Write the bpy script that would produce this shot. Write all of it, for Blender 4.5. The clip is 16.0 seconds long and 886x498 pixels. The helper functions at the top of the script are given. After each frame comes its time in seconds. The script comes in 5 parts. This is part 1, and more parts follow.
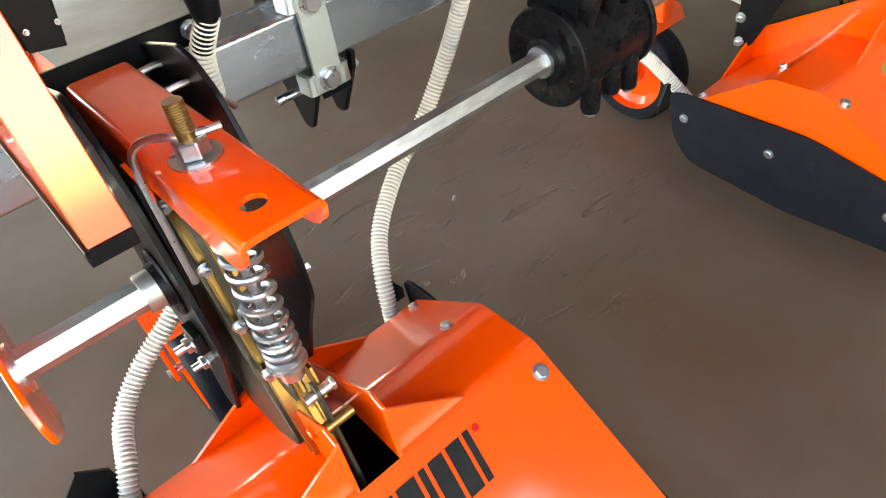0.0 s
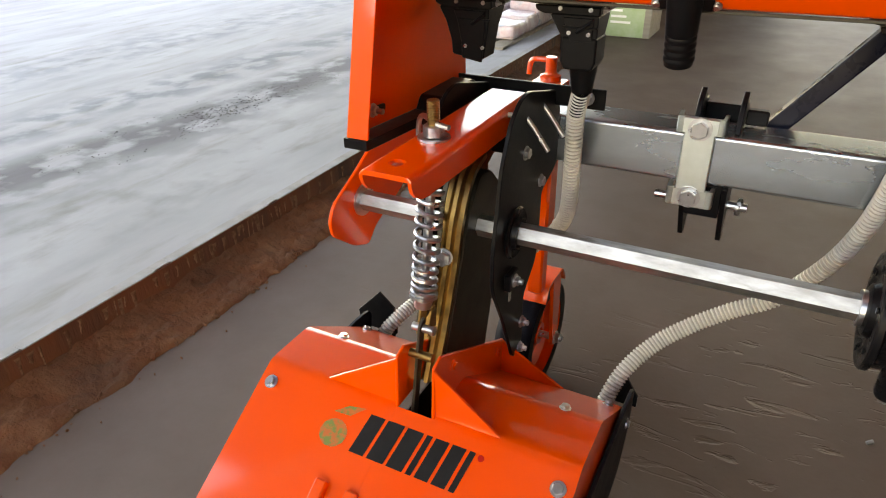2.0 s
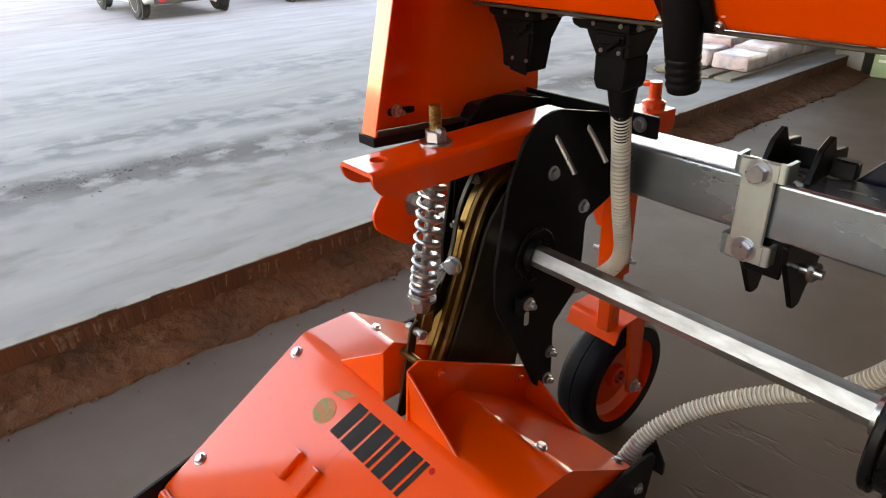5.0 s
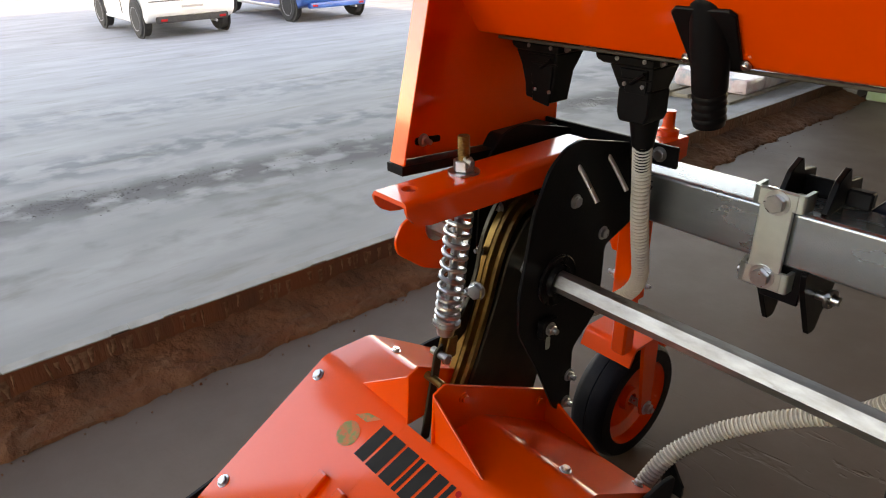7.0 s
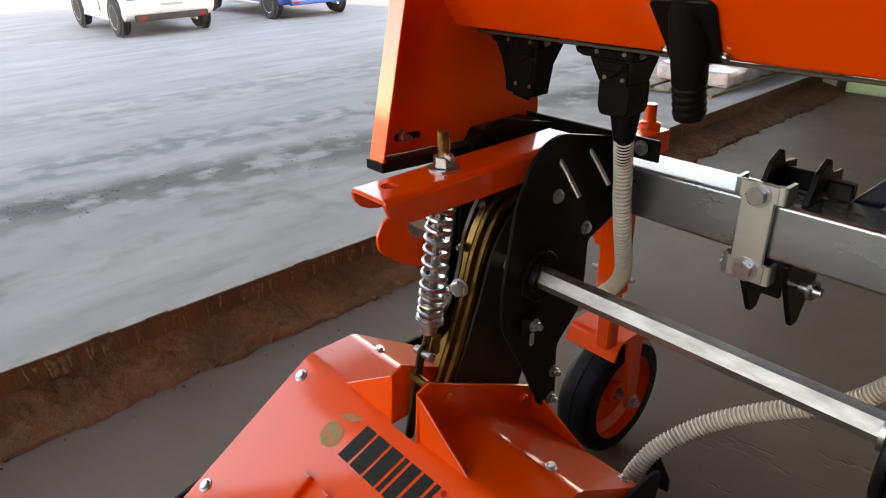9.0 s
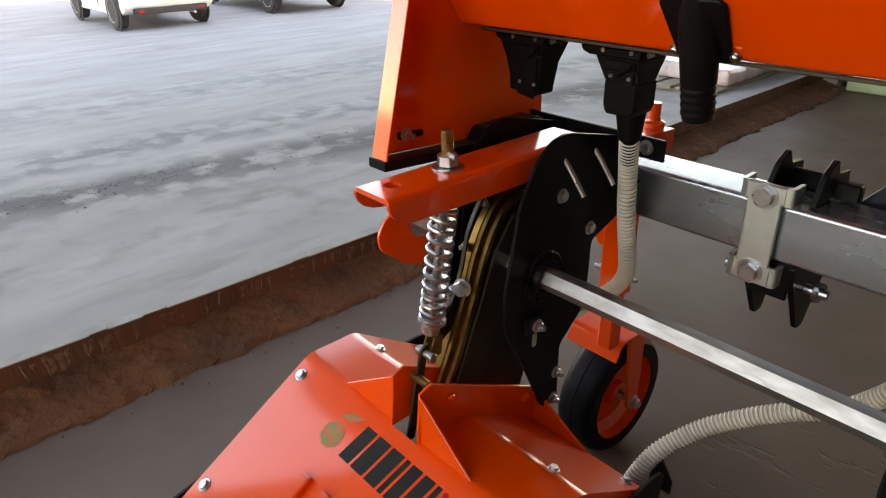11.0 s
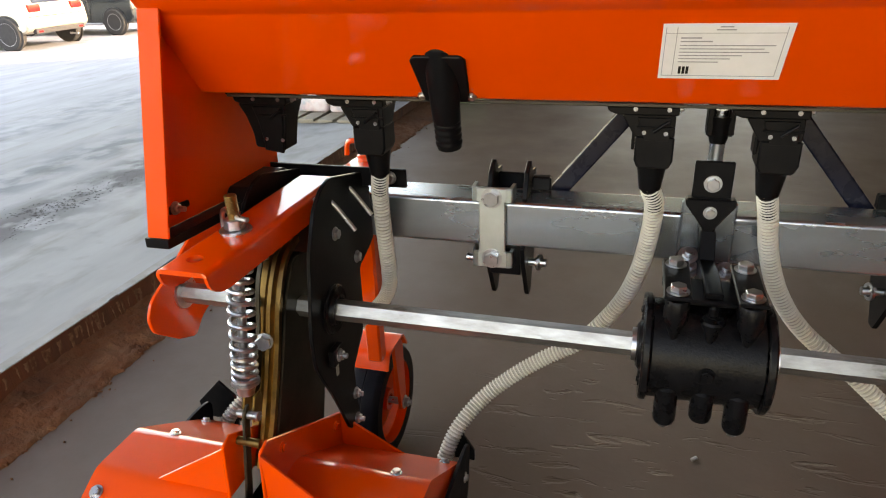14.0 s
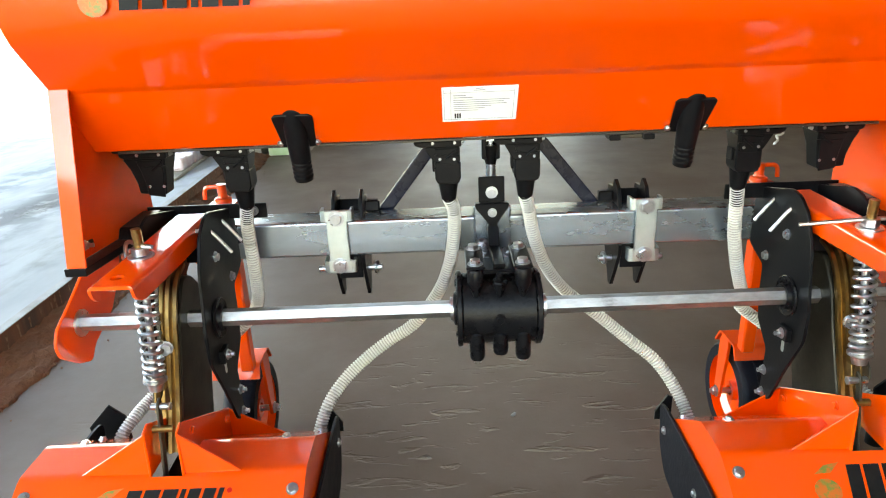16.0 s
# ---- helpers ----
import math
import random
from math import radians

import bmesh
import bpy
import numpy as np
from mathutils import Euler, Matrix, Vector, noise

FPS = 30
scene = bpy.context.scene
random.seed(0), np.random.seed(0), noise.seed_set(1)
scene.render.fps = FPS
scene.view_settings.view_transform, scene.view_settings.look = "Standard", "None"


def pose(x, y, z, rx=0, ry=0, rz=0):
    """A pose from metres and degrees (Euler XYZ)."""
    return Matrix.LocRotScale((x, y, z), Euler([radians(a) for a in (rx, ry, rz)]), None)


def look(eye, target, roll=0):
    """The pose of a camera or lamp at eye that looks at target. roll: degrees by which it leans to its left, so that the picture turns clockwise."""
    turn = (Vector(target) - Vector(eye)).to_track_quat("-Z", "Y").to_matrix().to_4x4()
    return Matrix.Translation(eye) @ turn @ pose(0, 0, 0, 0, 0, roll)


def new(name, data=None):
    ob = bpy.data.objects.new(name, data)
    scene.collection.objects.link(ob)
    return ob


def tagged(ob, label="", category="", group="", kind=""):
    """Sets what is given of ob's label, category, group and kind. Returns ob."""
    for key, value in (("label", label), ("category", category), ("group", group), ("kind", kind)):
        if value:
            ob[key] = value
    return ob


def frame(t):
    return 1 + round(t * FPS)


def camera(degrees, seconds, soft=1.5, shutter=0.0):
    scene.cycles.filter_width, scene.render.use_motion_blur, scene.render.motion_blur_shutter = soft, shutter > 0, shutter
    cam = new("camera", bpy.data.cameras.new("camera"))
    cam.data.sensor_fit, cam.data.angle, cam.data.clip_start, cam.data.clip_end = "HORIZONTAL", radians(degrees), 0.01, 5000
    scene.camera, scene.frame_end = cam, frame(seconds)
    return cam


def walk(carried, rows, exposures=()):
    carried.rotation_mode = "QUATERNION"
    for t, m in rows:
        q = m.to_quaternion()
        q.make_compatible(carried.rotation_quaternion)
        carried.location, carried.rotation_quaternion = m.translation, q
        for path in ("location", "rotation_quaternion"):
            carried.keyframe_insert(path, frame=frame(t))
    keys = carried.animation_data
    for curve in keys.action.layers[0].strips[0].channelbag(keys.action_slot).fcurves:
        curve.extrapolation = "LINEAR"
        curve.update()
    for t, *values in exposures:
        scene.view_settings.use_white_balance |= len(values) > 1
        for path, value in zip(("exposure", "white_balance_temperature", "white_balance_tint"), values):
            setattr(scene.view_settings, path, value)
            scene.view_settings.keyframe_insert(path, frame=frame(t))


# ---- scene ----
cam = camera(67.1, 16.0, soft=1.1)
PATH = [
    (0, (-0.926, -0.981, 1.285), (-0.062, 0.247, -0.036), -10.0),
    (0.2, (-0.820, -1.009, 1.272), (-0.142, 0.319, -0.058), -8.2),
    (0.3, (-0.769, -1.020, 1.274), (-0.166, 0.350, -0.044), -6.6),
    (0.5, (-0.69, -1.04, 1.281), (-0.316, 0.459, 0.012), -5.9),
    (1, (-0.507, -1.122, 1.286), (-0.864, 0.495, 0.163), -2.2),
    (1.5, (-0.374, -1.186, 1.304), (-1.068, 0.412, 0.32), 1.3),
    (2, (-0.284, -1.273, 1.317), (-1.104, 0.267, 0.339), -1.1),
    (2.5, (-0.155, -1.16, 1.296), (-1.25, 0.182, 0.296), -1.1),
    (3, (-0.036, -1.054, 1.291), (-1.25, 0.176, 0.284), -1.0),
    (3.5, (0.006, -1.024, 1.291), (-1.258, 0.165, 0.297), -2.1),
    (4, (0.011, -1.021, 1.292), (-1.304, 0.127, 0.316), -2.0),
    (4.2, (0.034, -1.01, 1.28), (-1.331, 0.1, 0.329), -2.2),
    (6.5, (0.017, -1.082, 1.312), (-1.358, 0.082, 0.442), -0.8),
    (7, (0.011, -1.081, 1.314), (-1.372, 0.076, 0.448), -1.1),
    (7.5, (0.005, -1.077, 1.312), (-1.375, 0.078, 0.439), -0.9),
    (8, (-0.003, -1.073, 1.31), (-1.369, 0.092, 0.429), -1.1),
    (8.5, (-0.003, -1.069, 1.312), (-1.363, 0.104, 0.433), -1.2),
    (9, (0.007, -1.067, 1.309), (-1.346, 0.118, 0.433), -1.4),
    (11.3, (-0.014, -1.062, 1.310), (-1.356, 0.125, 0.421), -0.9),
    (11.5, (-0.017, -1.061, 1.309), (-1.358, 0.128, 0.422), -0.8),
    (12, (-0.019, -1.065, 1.306), (-1.366, 0.123, 0.426), -0.6),
    (12.5, (-0.02, -1.069, 1.308), (-1.373, 0.119, 0.438), -0.5),
    (13, (-0.033, -1.08, 1.312), (-1.359, 0.143, 0.449), -1.0),
    (13.5, (-0.091, -1.143, 1.327), (-1.224, 0.291, 0.513), 0.1),
    (14, (-0.145, -1.273, 1.366), (-0.668, 0.476, 0.548), -2.1),
    (14.2, (-0.131, -1.350, 1.383), (-0.430, 0.446, 0.560), -2.0),
    (14.3, (-0.115, -1.374, 1.388), (-0.345, 0.438, 0.575), -1.9),
    (14.5, (-0.096, -1.409, 1.397), (-0.251, 0.428, 0.624), -2.1),
    (15, (-0.027, -1.573, 1.424), (-0.126, 0.286, 0.694), -1.9),
    (15.5, (-0.029, -1.677, 1.438), (-0.135, 0.194, 0.74), -2.8),
    (16, (-0.12, -1.709, 1.44), (-0.134, 0.163, 0.736), -2.4),
]
walk(cam, [(t, look(eye, target, roll)) for t, eye, target, roll in PATH],
     [(0, 4.70, 9800, 17), (1.0, 4.55, 9700, 18), (1.5, 4.02, 10900, 22), (2.0, 3.82, 11600, 24), (3.5, 3.8, 11400, 24), (6.5, 3.28, 11200, 24), (13.0, 3.28, 11200, 24), (13.5, 3.18, 11200, 24), (14.0, 3.62, 10900, 22), (14.5, 4.33, 9200, 13), (16.0, 4.50, 9200, 13)])

# ---- light ----
world = bpy.data.worlds.new("sky")
scene.world = world
world.use_nodes = True
wn = world.node_tree.nodes
wsky = wn.new("ShaderNodeTexSky")
wsky.sky_type, wsky.sun_disc = "NISHITA", False
wsky.dust_density = 0.6
wsky.sun_elevation, wsky.sun_rotation = radians(19), radians(88)
wn["Background"].inputs["Strength"].default_value = 0.15
world.node_tree.links.new(wsky.outputs["Color"], wn["Background"].inputs["Color"])
sun = new("sun", bpy.data.lights.new("sun", "SUN"))
sun.data.energy, sun.data.angle, sun.data.color = 1.3, radians(0.5), (1.0, 0.93, 0.84)
sun.matrix_world = look((9.98, 0.35, 3.44), (0, 0, 0))

# ---- materials ----


def material(name, rough=0.5, metal=0.0, color=(0.5, 0.5, 0.5), other=None, scale=8.0, detail=6.0, mix=(0.35, 0.65),
             bump=0.0, bump_scale=60.0, rough_var=0.0, stain=None, stain_scale=2.0, stain_at=(0.55, 0.75), coat=0.0,
             spec=0.5, stretch=(1, 1, 1), random_tint=0.0):
    """A surface with two colours mixed by fine noise, stains at a larger scale, and a fine relief."""
    mat = bpy.data.materials.new(name)
    mat.use_nodes = True
    nt = mat.node_tree
    n, ln = nt.nodes, nt.links.new
    b = n["Principled BSDF"]
    b.inputs["Metallic"].default_value = metal
    b.inputs["Specular IOR Level"].default_value = spec
    b.inputs["Coat Weight"].default_value = coat
    b.inputs["Coat Roughness"].default_value = 0.09
    b.inputs["Coat IOR"].default_value = 1.62
    geo = n.new("ShaderNodeNewGeometry")
    mp = n.new("ShaderNodeMapping")
    mp.inputs["Scale"].default_value = stretch
    ln(geo.outputs["Position"], mp.inputs["Vector"])

    def field(sc, det, lo, hi):
        t = n.new("ShaderNodeTexNoise")
        t.inputs["Scale"].default_value, t.inputs["Detail"].default_value = sc, det
        t.inputs["Roughness"].default_value = 0.6
        ln(mp.outputs["Vector"], t.inputs["Vector"])
        r = n.new("ShaderNodeMapRange")
        r.inputs["From Min"].default_value, r.inputs["From Max"].default_value = lo, hi
        ln(t.outputs["Fac"], r.inputs["Value"])
        return r.outputs["Result"], t.outputs["Fac"]

    def blend(fac, a, c):
        m = n.new("ShaderNodeMix")
        m.data_type = "RGBA"
        ln(fac, m.inputs["Factor"])
        for sock, v in ((m.inputs["A"], a), (m.inputs["B"], c)):
            if isinstance(v, tuple):
                sock.default_value = (*v, 1)
            else:
                ln(v, sock)
        return m.outputs["Result"]

    fine, raw = field(scale, detail, *mix)
    col = blend(fine, color, other or tuple(c * 0.85 for c in color))
    if stain:
        f, _ = field(stain_scale, 5.0, *stain_at)
        col = blend(f, col, stain)
    if random_tint:
        oi = n.new("ShaderNodeObjectInfo")
        hs = n.new("ShaderNodeHueSaturation")
        r = n.new("ShaderNodeMapRange")
        r.inputs["To Min"].default_value, r.inputs["To Max"].default_value = 1 - random_tint, 1 + random_tint
        ln(oi.outputs["Random"], r.inputs["Value"])
        ln(r.outputs["Result"], hs.inputs["Value"])
        ln(col, hs.inputs["Color"])
        col = hs.outputs["Color"]
    ln(col, b.inputs["Base Color"])
    r = n.new("ShaderNodeMapRange")
    r.inputs["To Min"].default_value, r.inputs["To Max"].default_value = max(rough - rough_var, 0.02), rough + rough_var
    ln(raw, r.inputs["Value"])
    ln(r.outputs["Result"], b.inputs["Roughness"])
    if bump:
        _, h = field(bump_scale, 3.0, 0, 1)
        bp = n.new("ShaderNodeBump")
        bp.inputs["Strength"].default_value, bp.inputs["Distance"].default_value = bump, 0.01
        ln(h, bp.inputs["Height"])
        ln(bp.outputs["Normal"], b.inputs["Normal"])
    return mat


ORANGE = material("orange_paint", 0.40, 0, (0.85, 0.068, 0.003), (0.79, 0.060, 0.003), 3, 4, bump=0.02, bump_scale=140, rough_var=0.05, coat=1.0, spec=0.12)
BLACK = material("black_paint", 0.33, 0, (0.0035, 0.0035, 0.004), (0.006, 0.006, 0.007), 30, bump=0.04, bump_scale=180, rough_var=0.1, spec=0.11)
# Black paint with the mast braces' blue sheen put into its base colour.
NAVY = material("black_paint_blue_sheen", 0.28, 0, (0.004, 0.006, 0.016), (0.006, 0.008, 0.020), 30, bump=0.03, bump_scale=160, rough_var=0.1, spec=0.12)
CAST = material("black_cast_iron_paint", 0.28, 0, (0.0035, 0.0035, 0.004), (0.006, 0.006, 0.007), 40, bump=0.12, bump_scale=260, rough_var=0.1, spec=0.11)
PLASTIC = material("black_plastic", 0.36, 0, (0.0035, 0.0035, 0.004), (0.006, 0.006, 0.0065), 25, bump=0.03, bump_scale=120, rough_var=0.08, spec=0.10)
RUBBER = material("black_rubber", 0.5, 0, (0.0045, 0.0052, 0.0085), (0.0075, 0.0085, 0.0125), 20, bump=0.1, bump_scale=90, rough_var=0.1, spec=0.13, stain=(0.03, 0.029, 0.028), stain_at=(0.66, 0.85), stain_scale=14)
STEEL = material("zinc_plated_bar_steel", 0.27, 0.92, (0.40, 0.455, 0.505), (0.31, 0.36, 0.40), 12, 5, rough_var=0.06, stain=(0.34, 0.39, 0.43), stain_scale=7, stain_at=(0.5, 0.75), stretch=(0.35, 1, 1), bump=0.01)
SHAFT = material("drawn_hexagon_steel", 0.40, 0.92, (0.43, 0.42, 0.40), (0.29, 0.285, 0.27), 50, 7, rough_var=0.14, stain=(0.09, 0.08, 0.07), stain_scale=20, stain_at=(0.59, 0.70), stretch=(0.35, 1, 1), bump=0.06)
ZINC = material("zinc_plated_fastener", 0.3, 1.0, (0.55, 0.57, 0.59), (0.42, 0.44, 0.46), 40, rough_var=0.1)
SILVER = material("pale_zinc_plate", 0.36, 0.9, (0.58, 0.65, 0.64), (0.50, 0.57, 0.56), 20, rough_var=0.08, bump=0.04)
YELLOW = material("yellow_zinc_plate", 0.32, 0.9, (0.31, 0.18, 0.055), (0.19, 0.105, 0.038), 14, rough_var=0.12, stain=(0.09, 0.055, 0.028), stain_scale=18)
CASEGREY = material("dark_grey_case_sheet", 0.42, 0.6, (0.050, 0.043, 0.030), (0.032, 0.027, 0.019), 12, rough_var=0.1, bump=0.04)
HOSE = material("pale_hose_spiral", 0.36, 0, (0.59, 0.56, 0.50), (0.52, 0.49, 0.43), 18, rough_var=0.08)
HOSEWALL = material("clear_grey_hose_wall", 0.3, 0, (0.36, 0.34, 0.30), (0.29, 0.27, 0.235), 14, rough_var=0.08)
HOSE.node_tree.nodes["Principled BSDF"].inputs["Subsurface Weight"].default_value = 0.08
HOSE.node_tree.nodes["Principled BSDF"].inputs["Subsurface Radius"].default_value = (0.012, 0.010, 0.007)
WHITE = material("white_paper_label", 0.5, 0, (0.78, 0.78, 0.76), (0.74, 0.74, 0.72), 40)
INK = material("grey_label_print", 0.6, 0, (0.28, 0.28, 0.28), (0.34, 0.34, 0.34), 60)
DECAL = material("black_vinyl_decal", 0.5, 0, (0.006, 0.006, 0.006), (0.010, 0.010, 0.010), 30, spec=0.15)
GREEN = material("faded_green_decal", 0.4, 0, (0.13, 0.17, 0.035), (0.48, 0.10, 0.015), 70, 4, mix=(0.42, 0.55))
FLOOR = material("smooth_trowelled_concrete_floor", 0.57, 0, (0.122, 0.083, 0.063), (0.096, 0.064, 0.048), 2.2, 8, rough_var=0.14, bump=0.02, bump_scale=9, stain=(0.088, 0.051, 0.032), stain_scale=0.9, stain_at=(0.46, 0.68), spec=0.24)
APRON = material("weathered_outdoor_concrete", 0.85, 0, (0.272, 0.284, 0.303), (0.208, 0.218, 0.233), 1.8, 12, mix=(0.34, 0.66), stretch=(1.7, 0.5, 1), rough_var=0.08, bump=0.05, bump_scale=30, stain=(0.175, 0.170, 0.165), stain_scale=3.0, stain_at=(0.56, 0.76))
GRIT = material("dark_grit", 0.95, 0, (0.055, 0.055, 0.060), (0.11, 0.108, 0.108), 30, 6, bump=0.6, bump_scale=40)
RUST = material("rusty_edge_steel", 0.8, 0.0, (0.110, 0.029, 0.008), (0.17, 0.085, 0.045), 22, 6, mix=(0.60, 0.72), rough_var=0.1, bump=0.3, bump_scale=60, stretch=(1, 1, 0.16), stain=(0.034, 0.012, 0.006), stain_scale=4, stain_at=(0.46, 0.70))
LIP = material("cement_smeared_steel_lip", 0.7, 0.1, (0.26, 0.258, 0.256), (0.20, 0.198, 0.196), 9, 7, bump=0.1, stain=(0.18, 0.165, 0.15), stain_scale=5, stain_at=(0.55, 0.72))
RUNS = material("dried_cement_run", 0.9, 0, (0.165, 0.092, 0.058), (0.080, 0.028, 0.011), 45, 6, mix=(0.42, 0.62))
DIRT = material("brown_soil", 0.95, 0, (0.135, 0.048, 0.018), (0.200, 0.100, 0.052), 12, 9, mix=(0.46, 0.74), bump=0.7, bump_scale=60, stain=(0.075, 0.029, 0.013), stain_scale=3, stain_at=(0.46, 0.66))
WALLM = material("plastered_wall", 0.8, 0, (0.30, 0.285, 0.26), (0.26, 0.245, 0.22), 3, 7, bump=0.1, bump_scale=30)
CEILM = material("pale_grey_roof_sheet", 0.6, 0, (0.50, 0.50, 0.495), (0.45, 0.45, 0.445), 2, 6)
CANOPY = material("dark_canopy_screen", 0.7, 0, (0.085, 0.062, 0.048), (0.065, 0.048, 0.038), 2, 6)
CARWHITE = material("white_car_paint", 0.2, 0, (0.78, 0.78, 0.79), (0.76, 0.76, 0.77), 2, coat=0.6)
CARBLUE = material("blue_car_paint", 0.3, 0.0, (0.004, 0.085, 0.34), (0.004, 0.078, 0.31), 2, coat=0.25)
CARBEIGE = material("silver_beige_car_paint", 0.25, 0.3, (0.42, 0.39, 0.32), (0.40, 0.37, 0.30), 2, coat=0.6)
CARDARK = material("dark_grey_car_paint", 0.25, 0.3, (0.035, 0.042, 0.045), (0.03, 0.036, 0.039), 2, coat=0.6)
TYRE = material("car_tyre_rubber", 0.8, 0, (0.025, 0.025, 0.026), (0.04, 0.04, 0.04), 20)
ALLOY = material("alloy_wheel", 0.35, 0.9, (0.55, 0.55, 0.55), (0.5, 0.5, 0.5), 20)
GLASS = material("dark_car_glass", 0.05, 0, (0.012, 0.014, 0.016), (0.014, 0.016, 0.018), 2, spec=0.7)
REDLAMP = material("red_lamp_lens", 0.15, 0, (0.45, 0.012, 0.012), (0.40, 0.01, 0.01), 20)
FILM = material("milky_plastic_film", 0.22, 0, (0.62, 0.60, 0.64), (0.52, 0.36, 0.38), 6, 5, bump=0.6, bump_scale=18, stain=(0.28, 0.34, 0.40), stain_scale=5, stain_at=(0.55, 0.66))
PALLET = material("grey_pallet_wood", 0.85, 0, (0.28, 0.25, 0.21), (0.22, 0.195, 0.16), 10, 7, stretch=(0.3, 3, 3))
GREENP = material("pale_green_paint", 0.5, 0, (0.27, 0.40, 0.19), (0.36, 0.46, 0.30), 7, 5)


def scar_floor(mat):
    """Shallow torn trowel marks: a stretched field, cut by a broad one, as relief and a slight darkening that paints in
    the dents' shading.
    """
    nt = mat.node_tree
    n, ln = nt.nodes, nt.links.new
    b = n["Principled BSDF"]
    geo = n.new("ShaderNodeNewGeometry")

    def field(scale, stretch, detail, lo, hi, dist=0.0):
        mp = n.new("ShaderNodeMapping")
        mp.inputs["Scale"].default_value = stretch
        mp.inputs["Rotation"].default_value = (0, 0, radians(-7))
        ln(geo.outputs["Position"], mp.inputs["Vector"])
        t = n.new("ShaderNodeTexNoise")
        t.inputs["Scale"].default_value, t.inputs["Detail"].default_value, t.inputs["Distortion"].default_value = scale, detail, dist
        ln(mp.outputs["Vector"], t.inputs["Vector"])
        r = n.new("ShaderNodeMapRange")
        r.inputs["From Min"].default_value, r.inputs["From Max"].default_value = lo, hi
        ln(t.outputs["Fac"], r.inputs["Value"])
        return r.outputs["Result"]

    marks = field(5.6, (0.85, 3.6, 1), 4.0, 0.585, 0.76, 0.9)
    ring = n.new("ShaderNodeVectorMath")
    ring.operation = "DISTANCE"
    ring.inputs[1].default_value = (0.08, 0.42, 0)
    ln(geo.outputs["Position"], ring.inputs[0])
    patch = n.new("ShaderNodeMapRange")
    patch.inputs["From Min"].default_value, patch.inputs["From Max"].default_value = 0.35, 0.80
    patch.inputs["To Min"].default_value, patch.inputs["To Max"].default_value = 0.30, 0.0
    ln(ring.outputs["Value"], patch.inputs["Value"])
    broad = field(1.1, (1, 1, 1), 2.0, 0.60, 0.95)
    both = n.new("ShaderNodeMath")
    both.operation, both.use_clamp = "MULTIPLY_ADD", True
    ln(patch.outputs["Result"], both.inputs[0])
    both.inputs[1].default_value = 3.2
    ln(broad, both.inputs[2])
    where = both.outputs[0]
    fine = field(60, (1, 1, 1), 3.0, 0.3, 0.7)
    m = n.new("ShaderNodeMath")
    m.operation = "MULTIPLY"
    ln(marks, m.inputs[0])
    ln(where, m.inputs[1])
    m2 = n.new("ShaderNodeMath")
    m2.operation = "MULTIPLY_ADD"
    ln(fine, m2.inputs[0])
    m2.inputs[1].default_value = 0.012
    ln(m.outputs[0], m2.inputs[2])
    bp = n.new("ShaderNodeBump")
    bp.inputs["Strength"].default_value, bp.inputs["Distance"].default_value = 1.0, 0.012
    bp.invert = True
    ln(m2.outputs[0], bp.inputs["Height"])
    old = b.inputs["Normal"].links[0].from_socket
    ln(old, bp.inputs["Normal"])
    ln(bp.outputs["Normal"], b.inputs["Normal"])
    # Multiplies the dents darker, to deepen their shading in the base colour.
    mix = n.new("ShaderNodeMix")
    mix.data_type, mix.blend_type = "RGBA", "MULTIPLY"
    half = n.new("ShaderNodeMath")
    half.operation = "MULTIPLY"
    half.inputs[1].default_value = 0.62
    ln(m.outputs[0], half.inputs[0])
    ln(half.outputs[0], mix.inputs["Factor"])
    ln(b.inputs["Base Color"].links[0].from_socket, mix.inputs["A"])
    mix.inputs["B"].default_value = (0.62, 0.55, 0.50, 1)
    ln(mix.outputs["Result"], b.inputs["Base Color"])


